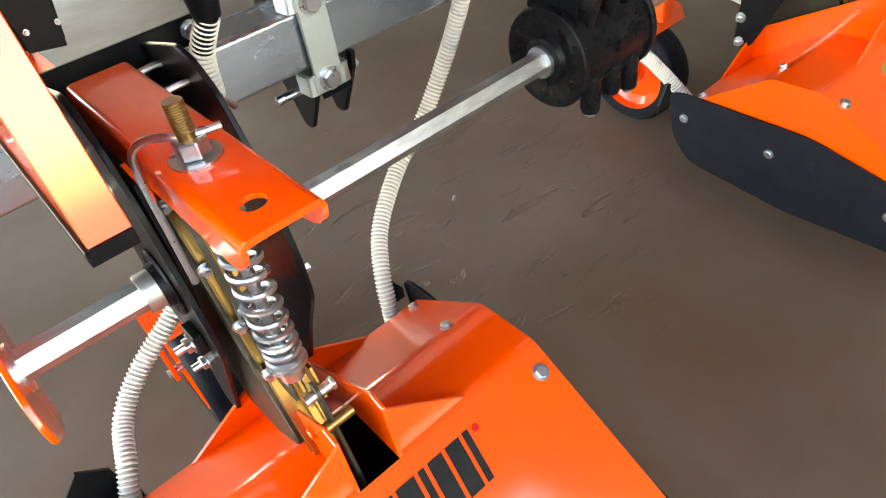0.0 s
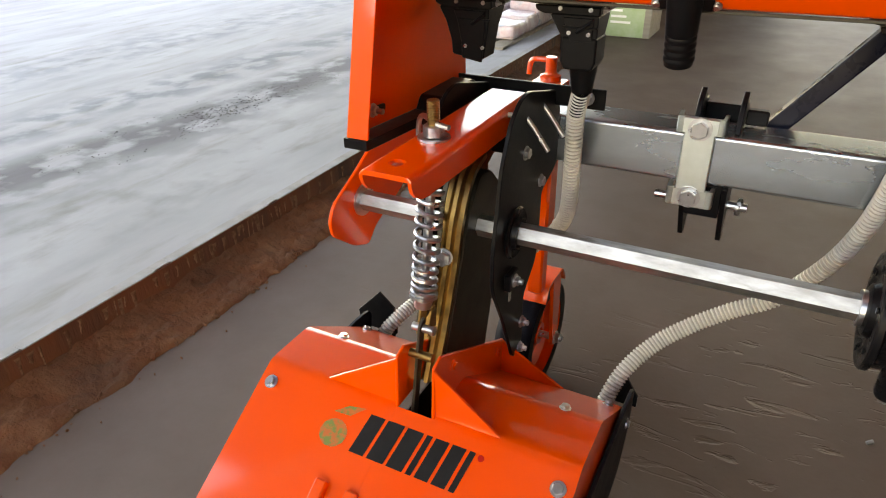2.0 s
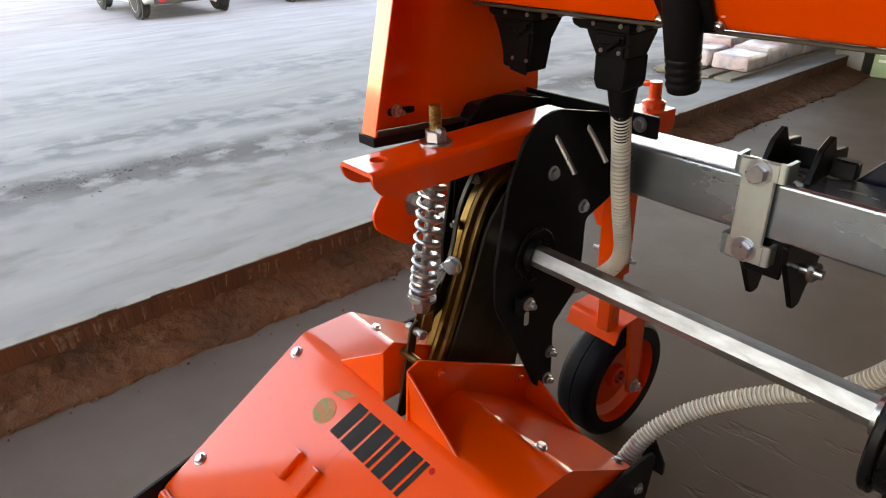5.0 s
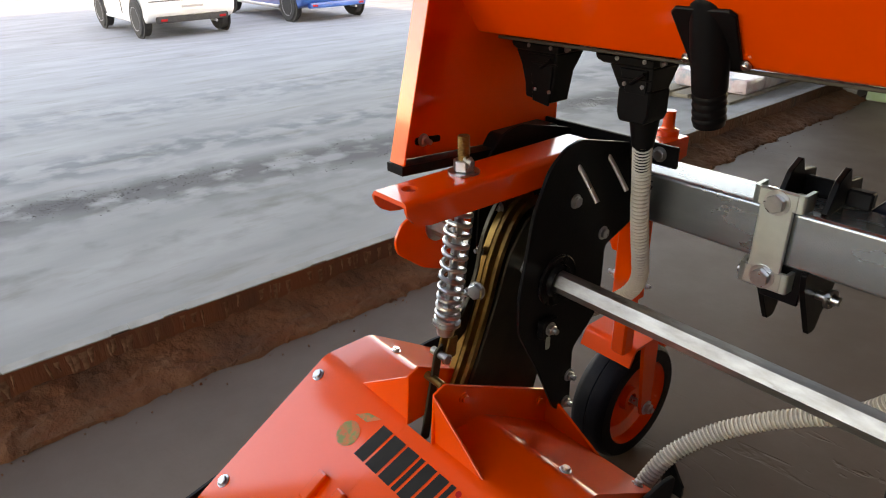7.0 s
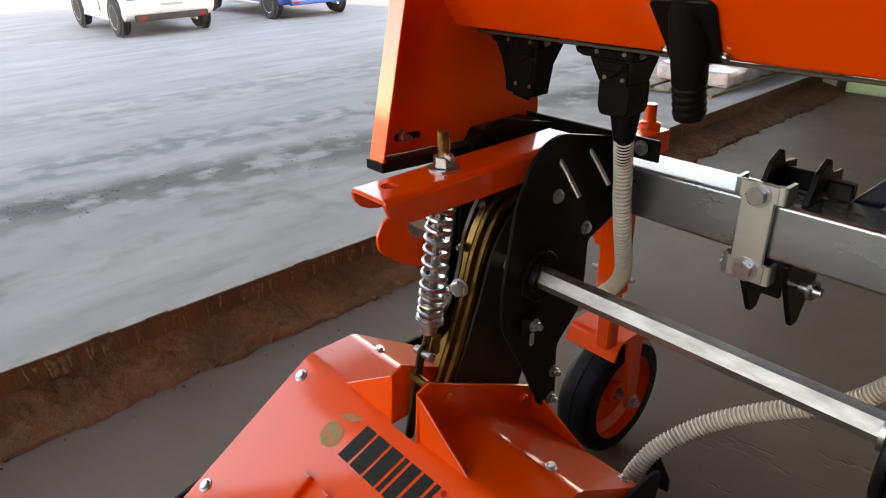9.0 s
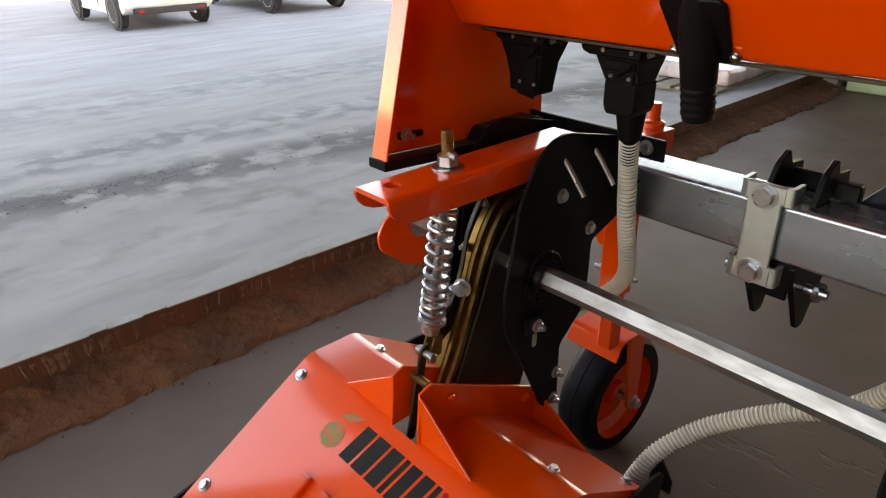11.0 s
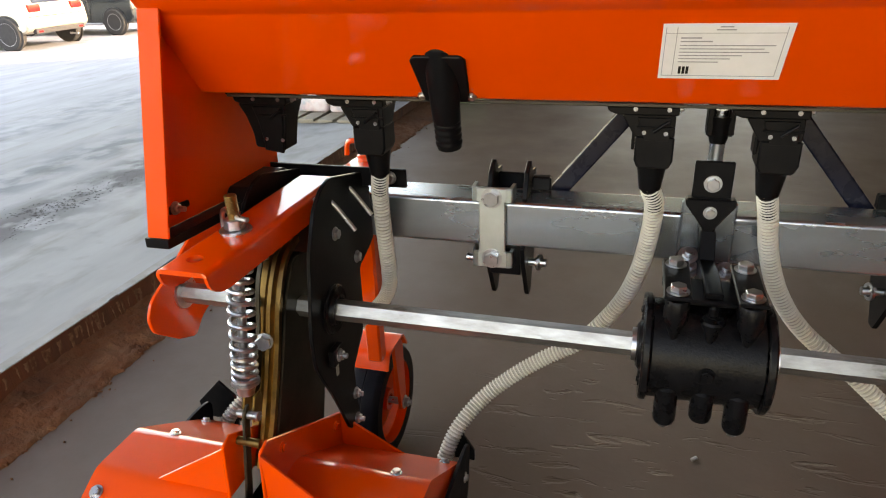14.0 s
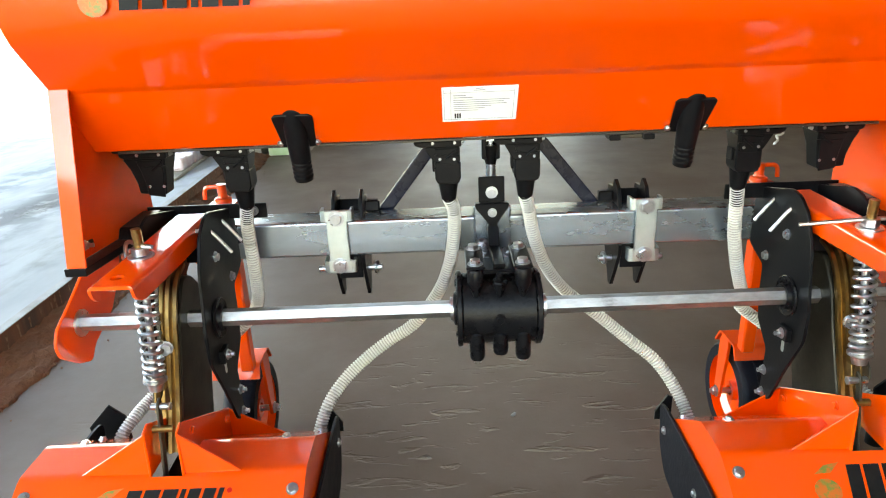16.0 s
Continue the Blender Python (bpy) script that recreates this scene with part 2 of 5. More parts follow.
def grit_band(mat):
    """A broken smear of dark grit along the slab, and worn pale and dark streaks on the carriageway beyond it."""
    nt = mat.node_tree
    n, ln = nt.nodes, nt.links.new
    b = n["Principled BSDF"]
    geo = n.new("ShaderNodeNewGeometry")
    sep = n.new("ShaderNodeSeparateXYZ")
    ln(geo.outputs["Position"], sep.inputs[0])
    wob = n.new("ShaderNodeTexNoise")
    wob.inputs["Scale"].default_value, wob.inputs["Detail"].default_value = 1.3, 4
    ln(geo.outputs["Position"], wob.inputs["Vector"])
    spot = n.new("ShaderNodeTexNoise")
    spot.inputs["Scale"].default_value, spot.inputs["Detail"].default_value = 5.0, 9
    ln(geo.outputs["Position"], spot.inputs["Vector"])

    def math_node(op, a, c, d=None):
        k = n.new("ShaderNodeMath")
        k.operation = op
        for sock, v in zip(k.inputs, (a, c, d)):
            if v is None:
                continue
            if isinstance(v, (int, float)):
                sock.default_value = v
            else:
                ln(v, sock)
        return k.outputs[0]

    for x0, half, cut, col, amount in ((-3.50, 0.46, 0.43, (0.25, 0.25, 0.27, 1), 0.92), (-4.40, 0.45, 0.48, (0.45, 0.48, 0.54, 1), 0.85), (-6.1, 0.9, 0.50, (0.66, 0.68, 0.72, 1), 0.8), (-2.75, 0.5, 0.56, (0.66, 0.64, 0.62, 1), 0.7)):
        d = math_node("ADD", math_node("MULTIPLY_ADD", sep.outputs["Y"], -0.13, sep.outputs["X"]), 0.065 - x0)
        d = math_node("MULTIPLY_ADD", wob.outputs["Fac"], 0.7, math_node("ADD", d, -0.35))
        d = math_node("DIVIDE", math_node("ABSOLUTE", d, None), half)
        near = n.new("ShaderNodeMapRange")
        near.inputs["From Min"].default_value, near.inputs["From Max"].default_value = 1.0, 0.2
        ln(d, near.inputs["Value"])
        sp = n.new("ShaderNodeMapRange")
        sp.inputs["From Min"].default_value, sp.inputs["From Max"].default_value = cut - 0.06, cut + 0.10
        ln(spot.outputs["Fac"], sp.inputs["Value"])
        f = math_node("MULTIPLY", math_node("MULTIPLY", near.outputs["Result"], sp.outputs["Result"]), amount)
        mix = n.new("ShaderNodeMix")
        mix.data_type, mix.blend_type = "RGBA", "MULTIPLY"
        ln(f, mix.inputs["Factor"])
        ln(b.inputs["Base Color"].links[0].from_socket, mix.inputs["A"])
        mix.inputs["B"].default_value = col
        ln(mix.outputs["Result"], b.inputs["Base Color"])


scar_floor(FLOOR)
grit_band(APRON)

# ---- building tools ----
ORIGIN = {}
SHIFT = Vector((0, 0, -0.027))              # the machine is drawn 27 mm high and set down by this


def thing(name, at, label, category, group=""):
    """An empty at the base of a thing."""
    ob = new(name)
    ob.empty_display_size = 0.05
    ob.location = Vector(at) + SHIFT
    ORIGIN[ob] = Vector(at)
    return tagged(ob, label, category, group)


def harden(me, angle):
    """Normals weighted by area, so that flat sheet stays flat beside its rounded edges."""
    faces = me.polygons
    if len(faces) > 4000:
        return
    area = np.array([p.area for p in faces])
    if area.max() < 12 * np.median(area):
        return
    round_vertex = {}
    for p in faces:
        for v in p.vertices:
            round_vertex.setdefault(v, []).append(p.index)
    way, least, out = [p.normal.copy() for p in faces], math.cos(radians(angle)), []
    for p in faces:
        for v in p.vertices:
            near = [q for q in round_vertex[v] if way[q].dot(way[p.index]) > least]
            out.append(sum((way[q] * float(area[q]) for q in near), Vector()).normalized() if len(near) > 1 else way[p.index])
    me.normals_split_custom_set(out)


def part(name, bm, mat, parent, label="", angle=35, sharp=True):
    """Links a bmesh, in world metres, as one mesh under a thing or a part."""
    me = bpy.data.meshes.new(name)
    o = ORIGIN[parent]
    bmesh.ops.translate(bm, vec=-o, verts=bm.verts)
    bmesh.ops.recalc_face_normals(bm, faces=bm.faces)
    bm.to_mesh(me)
    bm.free()
    me.materials.append(mat)
    if sharp:
        me.shade_smooth()
        me.set_sharp_from_angle(angle=radians(angle))
        harden(me, angle)
    ob = new(name, me)
    ob.parent = parent
    ORIGIN[ob] = o
    return tagged(ob, label) if label else ob


def bore(ob, bm):
    """Cuts a bmesh, in world metres, out of a part, as a finished mesh."""
    me = bpy.data.meshes.new("bore")
    bmesh.ops.translate(bm, vec=-ORIGIN[ob], verts=bm.verts)
    bmesh.ops.recalc_face_normals(bm, faces=bm.faces)
    bm.to_mesh(me)
    bm.free()
    bit = new("bore", me)
    bit.parent = ob.parent
    cut = ob.modifiers.new("bore", "BOOLEAN")
    cut.object, cut.operation, cut.solver = bit, "DIFFERENCE", "EXACT"
    bpy.context.view_layer.update()
    done = bpy.data.meshes.new_from_object(ob.evaluated_get(bpy.context.evaluated_depsgraph_get()))
    ob.modifiers.clear()
    ob.data = done
    bpy.data.objects.remove(bit)


def solo(name, bm, mat, at, label, category, group="", kind="", angle=35):
    """A thing, or a piece of the setting, of one mesh."""
    me = bpy.data.meshes.new(name)
    bmesh.ops.translate(bm, vec=-Vector(at), verts=bm.verts)
    bmesh.ops.recalc_face_normals(bm, faces=bm.faces)
    bm.to_mesh(me)
    bm.free()
    me.materials.append(mat)
    me.shade_smooth()
    me.set_sharp_from_angle(angle=radians(angle))
    harden(me, angle)
    ob = new(name, me)
    ob.location = at
    ORIGIN[ob] = Vector(at)
    return tagged(ob, label, category, group, kind)


def merge(*bms):
    out = bms[0]
    for b in bms[1:]:
        me = bpy.data.meshes.new("t")
        b.to_mesh(me)
        b.free()
        out.from_mesh(me)
        bpy.data.meshes.remove(me)
    return out


def flip(bm, s):
    """Mirrors in x for the side s = -1."""
    if s < 0:
        bmesh.ops.scale(bm, vec=(-1, 1, 1), verts=bm.verts)
        bmesh.ops.reverse_faces(bm, faces=bm.faces)
    return bm


def soften(bm, width, seg=1, angle=30):
    """Rounds the edges that turn by more than the angle."""
    if width:
        es = [e for e in bm.edges if len(e.link_faces) == 2 and e.calc_face_angle(0) > radians(angle)]
        bmesh.ops.bevel(bm, geom=es, offset=width, segments=seg, profile=0.5, affect="EDGES", clamp_overlap=True)
    return bm


def box(x0, x1, y0, y1, z0, z1, bevel=0.0, seg=1):
    bm = bmesh.new()
    bmesh.ops.create_cube(bm, size=1)
    for v in bm.verts:
        v.co = Vector((x0 + (v.co.x + 0.5) * (x1 - x0), y0 + (v.co.y + 0.5) * (y1 - y0), z0 + (v.co.z + 0.5) * (z1 - z0)))
    return soften(bm, bevel, seg)


AX = {"x": Matrix(((0, 0, 1), (1, 0, 0), (0, 1, 0))), "y": Matrix(((1, 0, 0), (0, 0, 1), (0, 1, 0))), "z": Matrix.Identity(3)}


def slab(pts, axis, a, b, bevel=0.0, seg=1):
    """A polygon in the plane across the axis, (y, z) for x, (x, z) for y, (x, y) for z, drawn out from a to b."""
    bm = bmesh.new()
    m = AX[axis]
    lo = [bm.verts.new(m @ Vector((p, q, a))) for p, q in pts]
    hi = [bm.verts.new(m @ Vector((p, q, b))) for p, q in pts]
    n = len(pts)
    bm.faces.new(lo)
    bm.faces.new(hi[::-1])
    for i in range(n):
        bm.faces.new((lo[i], hi[i], hi[(i + 1) % n], lo[(i + 1) % n]))
    bmesh.ops.recalc_face_normals(bm, faces=bm.faces)
    return soften(bm, bevel, seg)


def rounded(pts, r, n=4, closed=True):
    """The corners of a polyline rounded by about r."""
    out = []
    k = len(pts)
    for i, p in enumerate(pts):
        rr = r[i] if isinstance(r, (list, tuple)) else r
        if (not closed and i in (0, k - 1)) or rr <= 0:
            out.append(tuple(p))
            continue
        p, a, c = Vector(p), Vector(pts[i - 1]), Vector(pts[(i + 1) % k])
        da, dc = (a - p), (c - p)
        d = min(rr, da.length * 0.45, dc.length * 0.45)
        s, e = p + da.normalized() * d, p + dc.normalized() * d
        for j in range(n + 1):
            t = j / n
            q = s * (1 - t) ** 2 + p * 2 * t * (1 - t) + e * t ** 2
            out.append(tuple(q))
    return out


def sheet(pts, x0, x1, thick=0.004, r=0.012, axis="x"):
    """A bent sheet: an open line in the cross plane, thickened and drawn out along the axis."""
    line = [Vector(p) for p in rounded(pts, r, 5, False)]
    off = []
    for i, p in enumerate(line):
        t = (line[min(i + 1, len(line) - 1)] - line[max(i - 1, 0)]).normalized()
        off.append(p + Vector((-t.y, t.x)) * thick)
    return slab([tuple(p) for p in line] + [tuple(p) for p in off[::-1]], axis, x0, x1)


def rod(a, b, r, r2=None, n=20, cap=True):
    """A round bar, or cone, from a to b."""
    a, b = Vector(a), Vector(b)
    d = b - a
    bm = bmesh.new()
    bmesh.ops.create_cone(bm, cap_ends=cap, segments=n, radius1=r, radius2=r if r2 is None else r2, depth=d.length)
    bmesh.ops.transform(bm, matrix=Matrix.Translation((a + b) / 2) @ d.to_track_quat("Z", "Y").to_matrix().to_4x4(), verts=bm.verts)
    return bm


def turned(prof, a, way, n=32):
    """A turned body: pairs of (radius, distance along the way) about a."""
    a, q = Vector(a), Vector(way).to_track_quat("Z", "Y").to_matrix()
    bm = bmesh.new()
    rings = []
    for r, h in prof:
        rings.append([bm.verts.new(a + q @ Vector((r * math.cos(2 * math.pi * i / n), r * math.sin(2 * math.pi * i / n), h))) for i in range(n)])
    for u, v in zip(rings, rings[1:]):
        for i in range(n):
            bm.faces.new((u[i], u[(i + 1) % n], v[(i + 1) % n], v[i]))
    if prof[0][0] > 1e-5 and prof[0] != prof[-1]:
        bm.faces.new(rings[0][::-1])
        bm.faces.new(rings[-1])
    bmesh.ops.remove_doubles(bm, verts=bm.verts, dist=1e-6)
    return bm


def bolt(at, way, r=0.011, h=0.009, washer=0.015, tip=0.0):
    """A hexagon head on a washer; tip: the thread that stands out past it."""
    at, way = Vector(at), Vector(way).normalized()
    bm = turned([(washer, 0), (washer, 0.002), (r * 0.6, 0.0021)], at, way, 18)
    head = rod(at + way * 0.002, at + way * (0.002 + h), r, n=6)
    soften(head, 0.0012, 1, 40)
    bm = merge(bm, head)
    if tip:
        bm = merge(bm, rod(at, at + way * (0.002 + h + tip), r * 0.52, n=10))
    return bm


def smooth_line(pts, step):
    """Points at even steps on a smooth curve through the given ones."""
    P = [Vector(p) for p in pts]
    P = [P[0] * 2 - P[1]] + P + [P[-1] * 2 - P[-2]]
    fine = []
    for i in range(1, len(P) - 2):
        a, b, c, d = P[i - 1:i + 3]
        for j in range(24):
            t = j / 24
            fine.append(0.5 * (2 * b + (c - a) * t + (2 * a - 5 * b + 4 * c - d) * t * t + (3 * b - a - 3 * c + d) * t ** 3))
    fine.append(P[-2])
    out, left = [fine[0]], step
    for u, v in zip(fine, fine[1:]):
        d = (v - u).length
        while d >= left and d > 1e-9:
            u = u + (v - u) * (left / d)
            d -= left
            left = step
            out.append(u.copy())
        left -= d
    return out


def sweep(line, radius, n=14, square=False):
    """A tube along a line; radius: a number, or a function of the ring's index."""
    bm = bmesh.new()
    rings = []
    t0 = (line[1] - line[0]).normalized()
    u = t0.orthogonal().normalized()
    for i, p in enumerate(line):
        t = (line[min(i + 1, len(line) - 1)] - line[max(i - 1, 0)]).normalized()
        u = (u - t * u.dot(t)).normalized()
        w = t.cross(u)
        r = radius(i) if callable(radius) else radius
        rings.append([bm.verts.new(p + (u * math.cos(2 * math.pi * k / n) + w * math.sin(2 * math.pi * k / n)) * r) for k in range(n)])
    for a, b in zip(rings, rings[1:]):
        for k in range(n):
            bm.faces.new((a[k], a[(k + 1) % n], b[(k + 1) % n], b[k]))
    bm.faces.new(rings[0][::-1])
    bm.faces.new(rings[-1])
    return bm


def square_tube(a, b, w, up=(0, 0, 1), bevel=0.004):
    """A square bar from a to b."""
    a, b = Vector(a), Vector(b)
    d = (b - a)
    z = d.normalized()
    x = Vector(up).cross(z).normalized()
    y = z.cross(x)
    bm = box(-w / 2, w / 2, -w / 2, w / 2, 0, d.length, bevel, 3)
    m = Matrix((x, y, z)).transposed().to_4x4()
    bmesh.ops.transform(bm, matrix=Matrix.Translation(a) @ m, verts=bm.verts)
    return bm

# ---- setting ----
KX, KS, STEP = -2.09, 0.0, 0.14          # the door edge: x = KX + KS * y, and its height


def kerb_x(y):
    return KX + KS * y


def ground_z(x):
    """The yard falls gently away from the hall."""
    return STEP - 0.0485 * min(max(-2.09 - x, 0), 11.4)


def make_floor():
    bm = bmesh.new()
    nx, ny = 70, 110
    x1, y0, y1 = 6.0, -4.0, 9.0
    grid = []
    for j in range(ny + 1):
        y = y0 + (y1 - y0) * j / ny
        row = []
        for i in range(nx + 1):
            x = kerb_x(y) - 0.02 + (x1 - kerb_x(y) + 0.02) * i / nx
            z = 0.004 * noise.noise(Vector((x * 0.9, y * 0.9, 0))) - 0.002
            row.append(bm.verts.new((x, y, z)))
        grid.append(row)
    for a, b in zip(grid, grid[1:]):
        for i in range(nx):
            bm.faces.new((a[i], a[i + 1], b[i + 1], b[i]))
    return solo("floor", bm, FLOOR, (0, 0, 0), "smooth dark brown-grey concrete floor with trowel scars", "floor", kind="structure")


def make_yard():
    bm = bmesh.new()
    xs = [0, 0.02, 0.05] + [0.05 + 0.12 * i for i in range(1, 26)] + [3.5, 4.2, 5, 6, 7, 8, 9.5, 11, 14, 20, 40, 120, 600]
    ys = [-600, -100, -30, -12, -6] + [-4 + 0.15 * i for i in range(0, 100)] + [12, 16, 24, 60, 200, 900]
    rows = []
    for y in ys:
        row = []
        for d in xs:
            yy = min(max(y, -8), 14)
            x = kerb_x(yy) - d
            z = ground_z(x) if d > 0.05 else STEP
            rough = 0.006 * noise.noise(Vector((x * 0.8, y * 0.8, 3))) + 0.003 * noise.noise(Vector((x * 4, y * 3, 5)))
            row.append(bm.verts.new((x, y, z + (rough if d > 0.06 else 0))))
        rows.append(row)
    for a, b in zip(rows, rows[1:]):
        for i in range(len(xs) - 1):
            bm.faces.new((a[i], a[i + 1], b[i + 1], b[i]))
    return solo("ground", bm, APRON, (0, 0, 0), "pale weathered concrete yard outside the hall", "ground", kind="structure", angle=60)


def make_kerb():
    """The rusty steel angle that edges the yard's slab, its lip, and the soil that lies against it."""
    y0, y1 = -1.62, 5.0
    bm = bmesh.new()
    cs = [(0.0, -0.02), (0.006, -0.02), (0.006, STEP + 0.001), (-0.006, STEP + 0.001), (-0.006, STEP - 0.01), (0.0, STEP - 0.01)]
    n = 60
    rings = []
    for j in range(n + 1):
        y = y0 + (y1 - y0) * j / n
        w = 0.006 * noise.noise(Vector((0, y * 2.2, 9)))
        rings.append([bm.verts.new((kerb_x(y) + dx + w, y, dz)) for dx, dz in cs])
    for a, b in zip(rings, rings[1:]):
        for i in range(len(cs)):
            bm.faces.new((a[i], a[(i + 1) % 6], b[(i + 1) % 6], b[i]))
    bm.faces.new(rings[0])
    bm.faces.new(rings[-1][::-1])
    solo("door_edge_trim", bm, RUST, (KX, 0, 0), "rusty brown steel angle edging the raised slab", "steel edging", kind="structure")
    # the angle's flat top, smeared with concrete, with a few open gaps in it
    lips = []
    gaps = ((-1.075, 0.07), (-0.70, 0.06), (-0.52, 0.08), (0.04, 0.07), (0.62, 0.05), (1.55, 0.07), (2.6, 0.06))
    y = y0
    for g, w in (*gaps, (y1, 0)):
        lips.append(box(KX - 0.042, KX + 0.0065, y, g - w / 2, STEP + 0.0015, STEP + 0.006, 0.0015))
        if w:
            lips.append(box(KX - 0.042, KX - 0.0005, g - w / 2, g + w / 2, STEP + 0.0015, STEP + 0.006, 0.0015))
        y = g + w / 2
    solo("door_edge_lip", merge(*lips), LIP, (KX, 0, STEP), "pale grey steel lip smeared with concrete along the slab", "steel edging", kind="structure")
    # runs of cement slurry down the rusty face
    rnd = random.Random(12)
    runs = bmesh.new()
    y = y0 + 0.05
    while y < y1 - 0.1:
        y += rnd.choice((0.020, 0.028, 0.035, 0.05, 0.09))
        w, top, low = rnd.uniform(0.003, 0.012), STEP - rnd.uniform(0.004, 0.02), STEP - rnd.uniform(0.05, 0.115)
        lean, x = rnd.uniform(-0.010, 0.010), KX + 0.0065 + 0.006 * noise.noise(Vector((0, y * 2.2, 9)))
        left, right = [], []
        for k in range(6):
            f = k / 5
            ww, yy, z = w * (1.1 - 0.7 * f) * rnd.uniform(0.7, 1.3), y + lean * f + rnd.uniform(-0.002, 0.002), top + (low - top) * f
            left.append(runs.verts.new((x + 0.0004, yy - ww, z))), right.append(runs.verts.new((x + 0.0004, yy + ww, z)))
            mid = runs.verts.new((x + 0.0024, yy, z))
            if k:
                for a, b, c, e in ((left[-2], old, mid, left[-1]), (old, right[-2], right[-1], mid)):
                    runs.faces.new((a, b, c, e))
            old = mid
    solo("cement_runs", runs, RUNS, (KX, 0, 0), "dried cement runs down the rusty edging", "cement runs", kind="stuff")
    bm = bmesh.new()
    rows = []
    for j in range(641):
        y = y0 + (y1 - y0) * j / 640
        wide = 0.22 + 0.06 * noise.noise(Vector((2, y * 1.3, 1))) + 0.034 * noise.noise(Vector((2, y * 7, 4))) + 0.014 * noise.noise(Vector((2, y * 23, 8)))
        row = []
        for i in range(25):
            f = i / 24
            h = 0.050 * (1 - f) ** 1.3 + 0.016 * (1 - f ** 10) * (0.9 + 0.8 * noise.noise(Vector((f * 3, y * 9, 2)))) + 0.009 * noise.noise(Vector((f * 8, y * 26, 7))) + 0.006 * noise.noise(Vector((f * 17, y * 60, 3)))
            row.append(bm.verts.new((kerb_x(y) + 0.004 + wide * f, y, max(h, 0.002) if i < 24 else -0.004)))
        rows.append(row)
    for a, b in zip(rows, rows[1:]):
        for i in range(24):
            bm.faces.new((a[i], a[i + 1], b[i + 1], b[i]))
    tagged(solo("soil_ridge", bm, DIRT, (KX, 0, 0), "crumbly brown soil swept against the steel edging", "soil", kind="stuff"))
    # clods along the ragged edge, loose crumbs beside it
    bm = bmesh.new()
    rnd = random.Random(4)
    for _ in range(700):
        y = rnd.uniform(y0 + 0.02, y1 - 0.05)
        wide = 0.22 + 0.06 * noise.noise(Vector((2, y * 1.3, 1))) + 0.034 * noise.noise(Vector((2, y * 7, 4))) + 0.014 * noise.noise(Vector((2, y * 23, 8)))
        r = rnd.uniform(0.004, 0.017) * (0.6 + 0.5 * abs(noise.noise(Vector((5, y * 3, 2)))))
        m = Matrix.Translation((kerb_x(y) + wide - rnd.uniform(-0.004, 0.045), y, r * 0.25)) @ Euler([rnd.uniform(0, 3) for _ in range(3)]).to_matrix().to_4x4() @ Matrix.Diagonal((r, r * rnd.uniform(0.9, 1.8), r * rnd.uniform(0.6, 1.0), 1))
        bmesh.ops.create_icosphere(bm, subdivisions=1, radius=1, matrix=m)
    for v in bm.verts:
        v.co += 0.006 * noise.noise_vector(v.co * 110)
    for _ in range(130):
        y = rnd.uniform(-2.2, 4.6)
        x = kerb_x(y) + 0.19 + abs(rnd.gauss(0, 0.06))
        r = rnd.uniform(0.002, 0.006)
        m = Matrix.Translation((x, y, r * 0.3)) @ Euler([rnd.uniform(0, 3) for _ in range(3)]).to_matrix().to_4x4() @ Matrix.Diagonal((r, r * rnd.uniform(0.6, 1), r * 0.6, 1))
        bmesh.ops.create_icosphere(bm, subdivisions=1, radius=1, matrix=m)
    solo("soil_crumbs", bm, DIRT, (KX, 0, 0), "loose brown soil crumbs on the hall floor", "soil crumbs", kind="stuff")


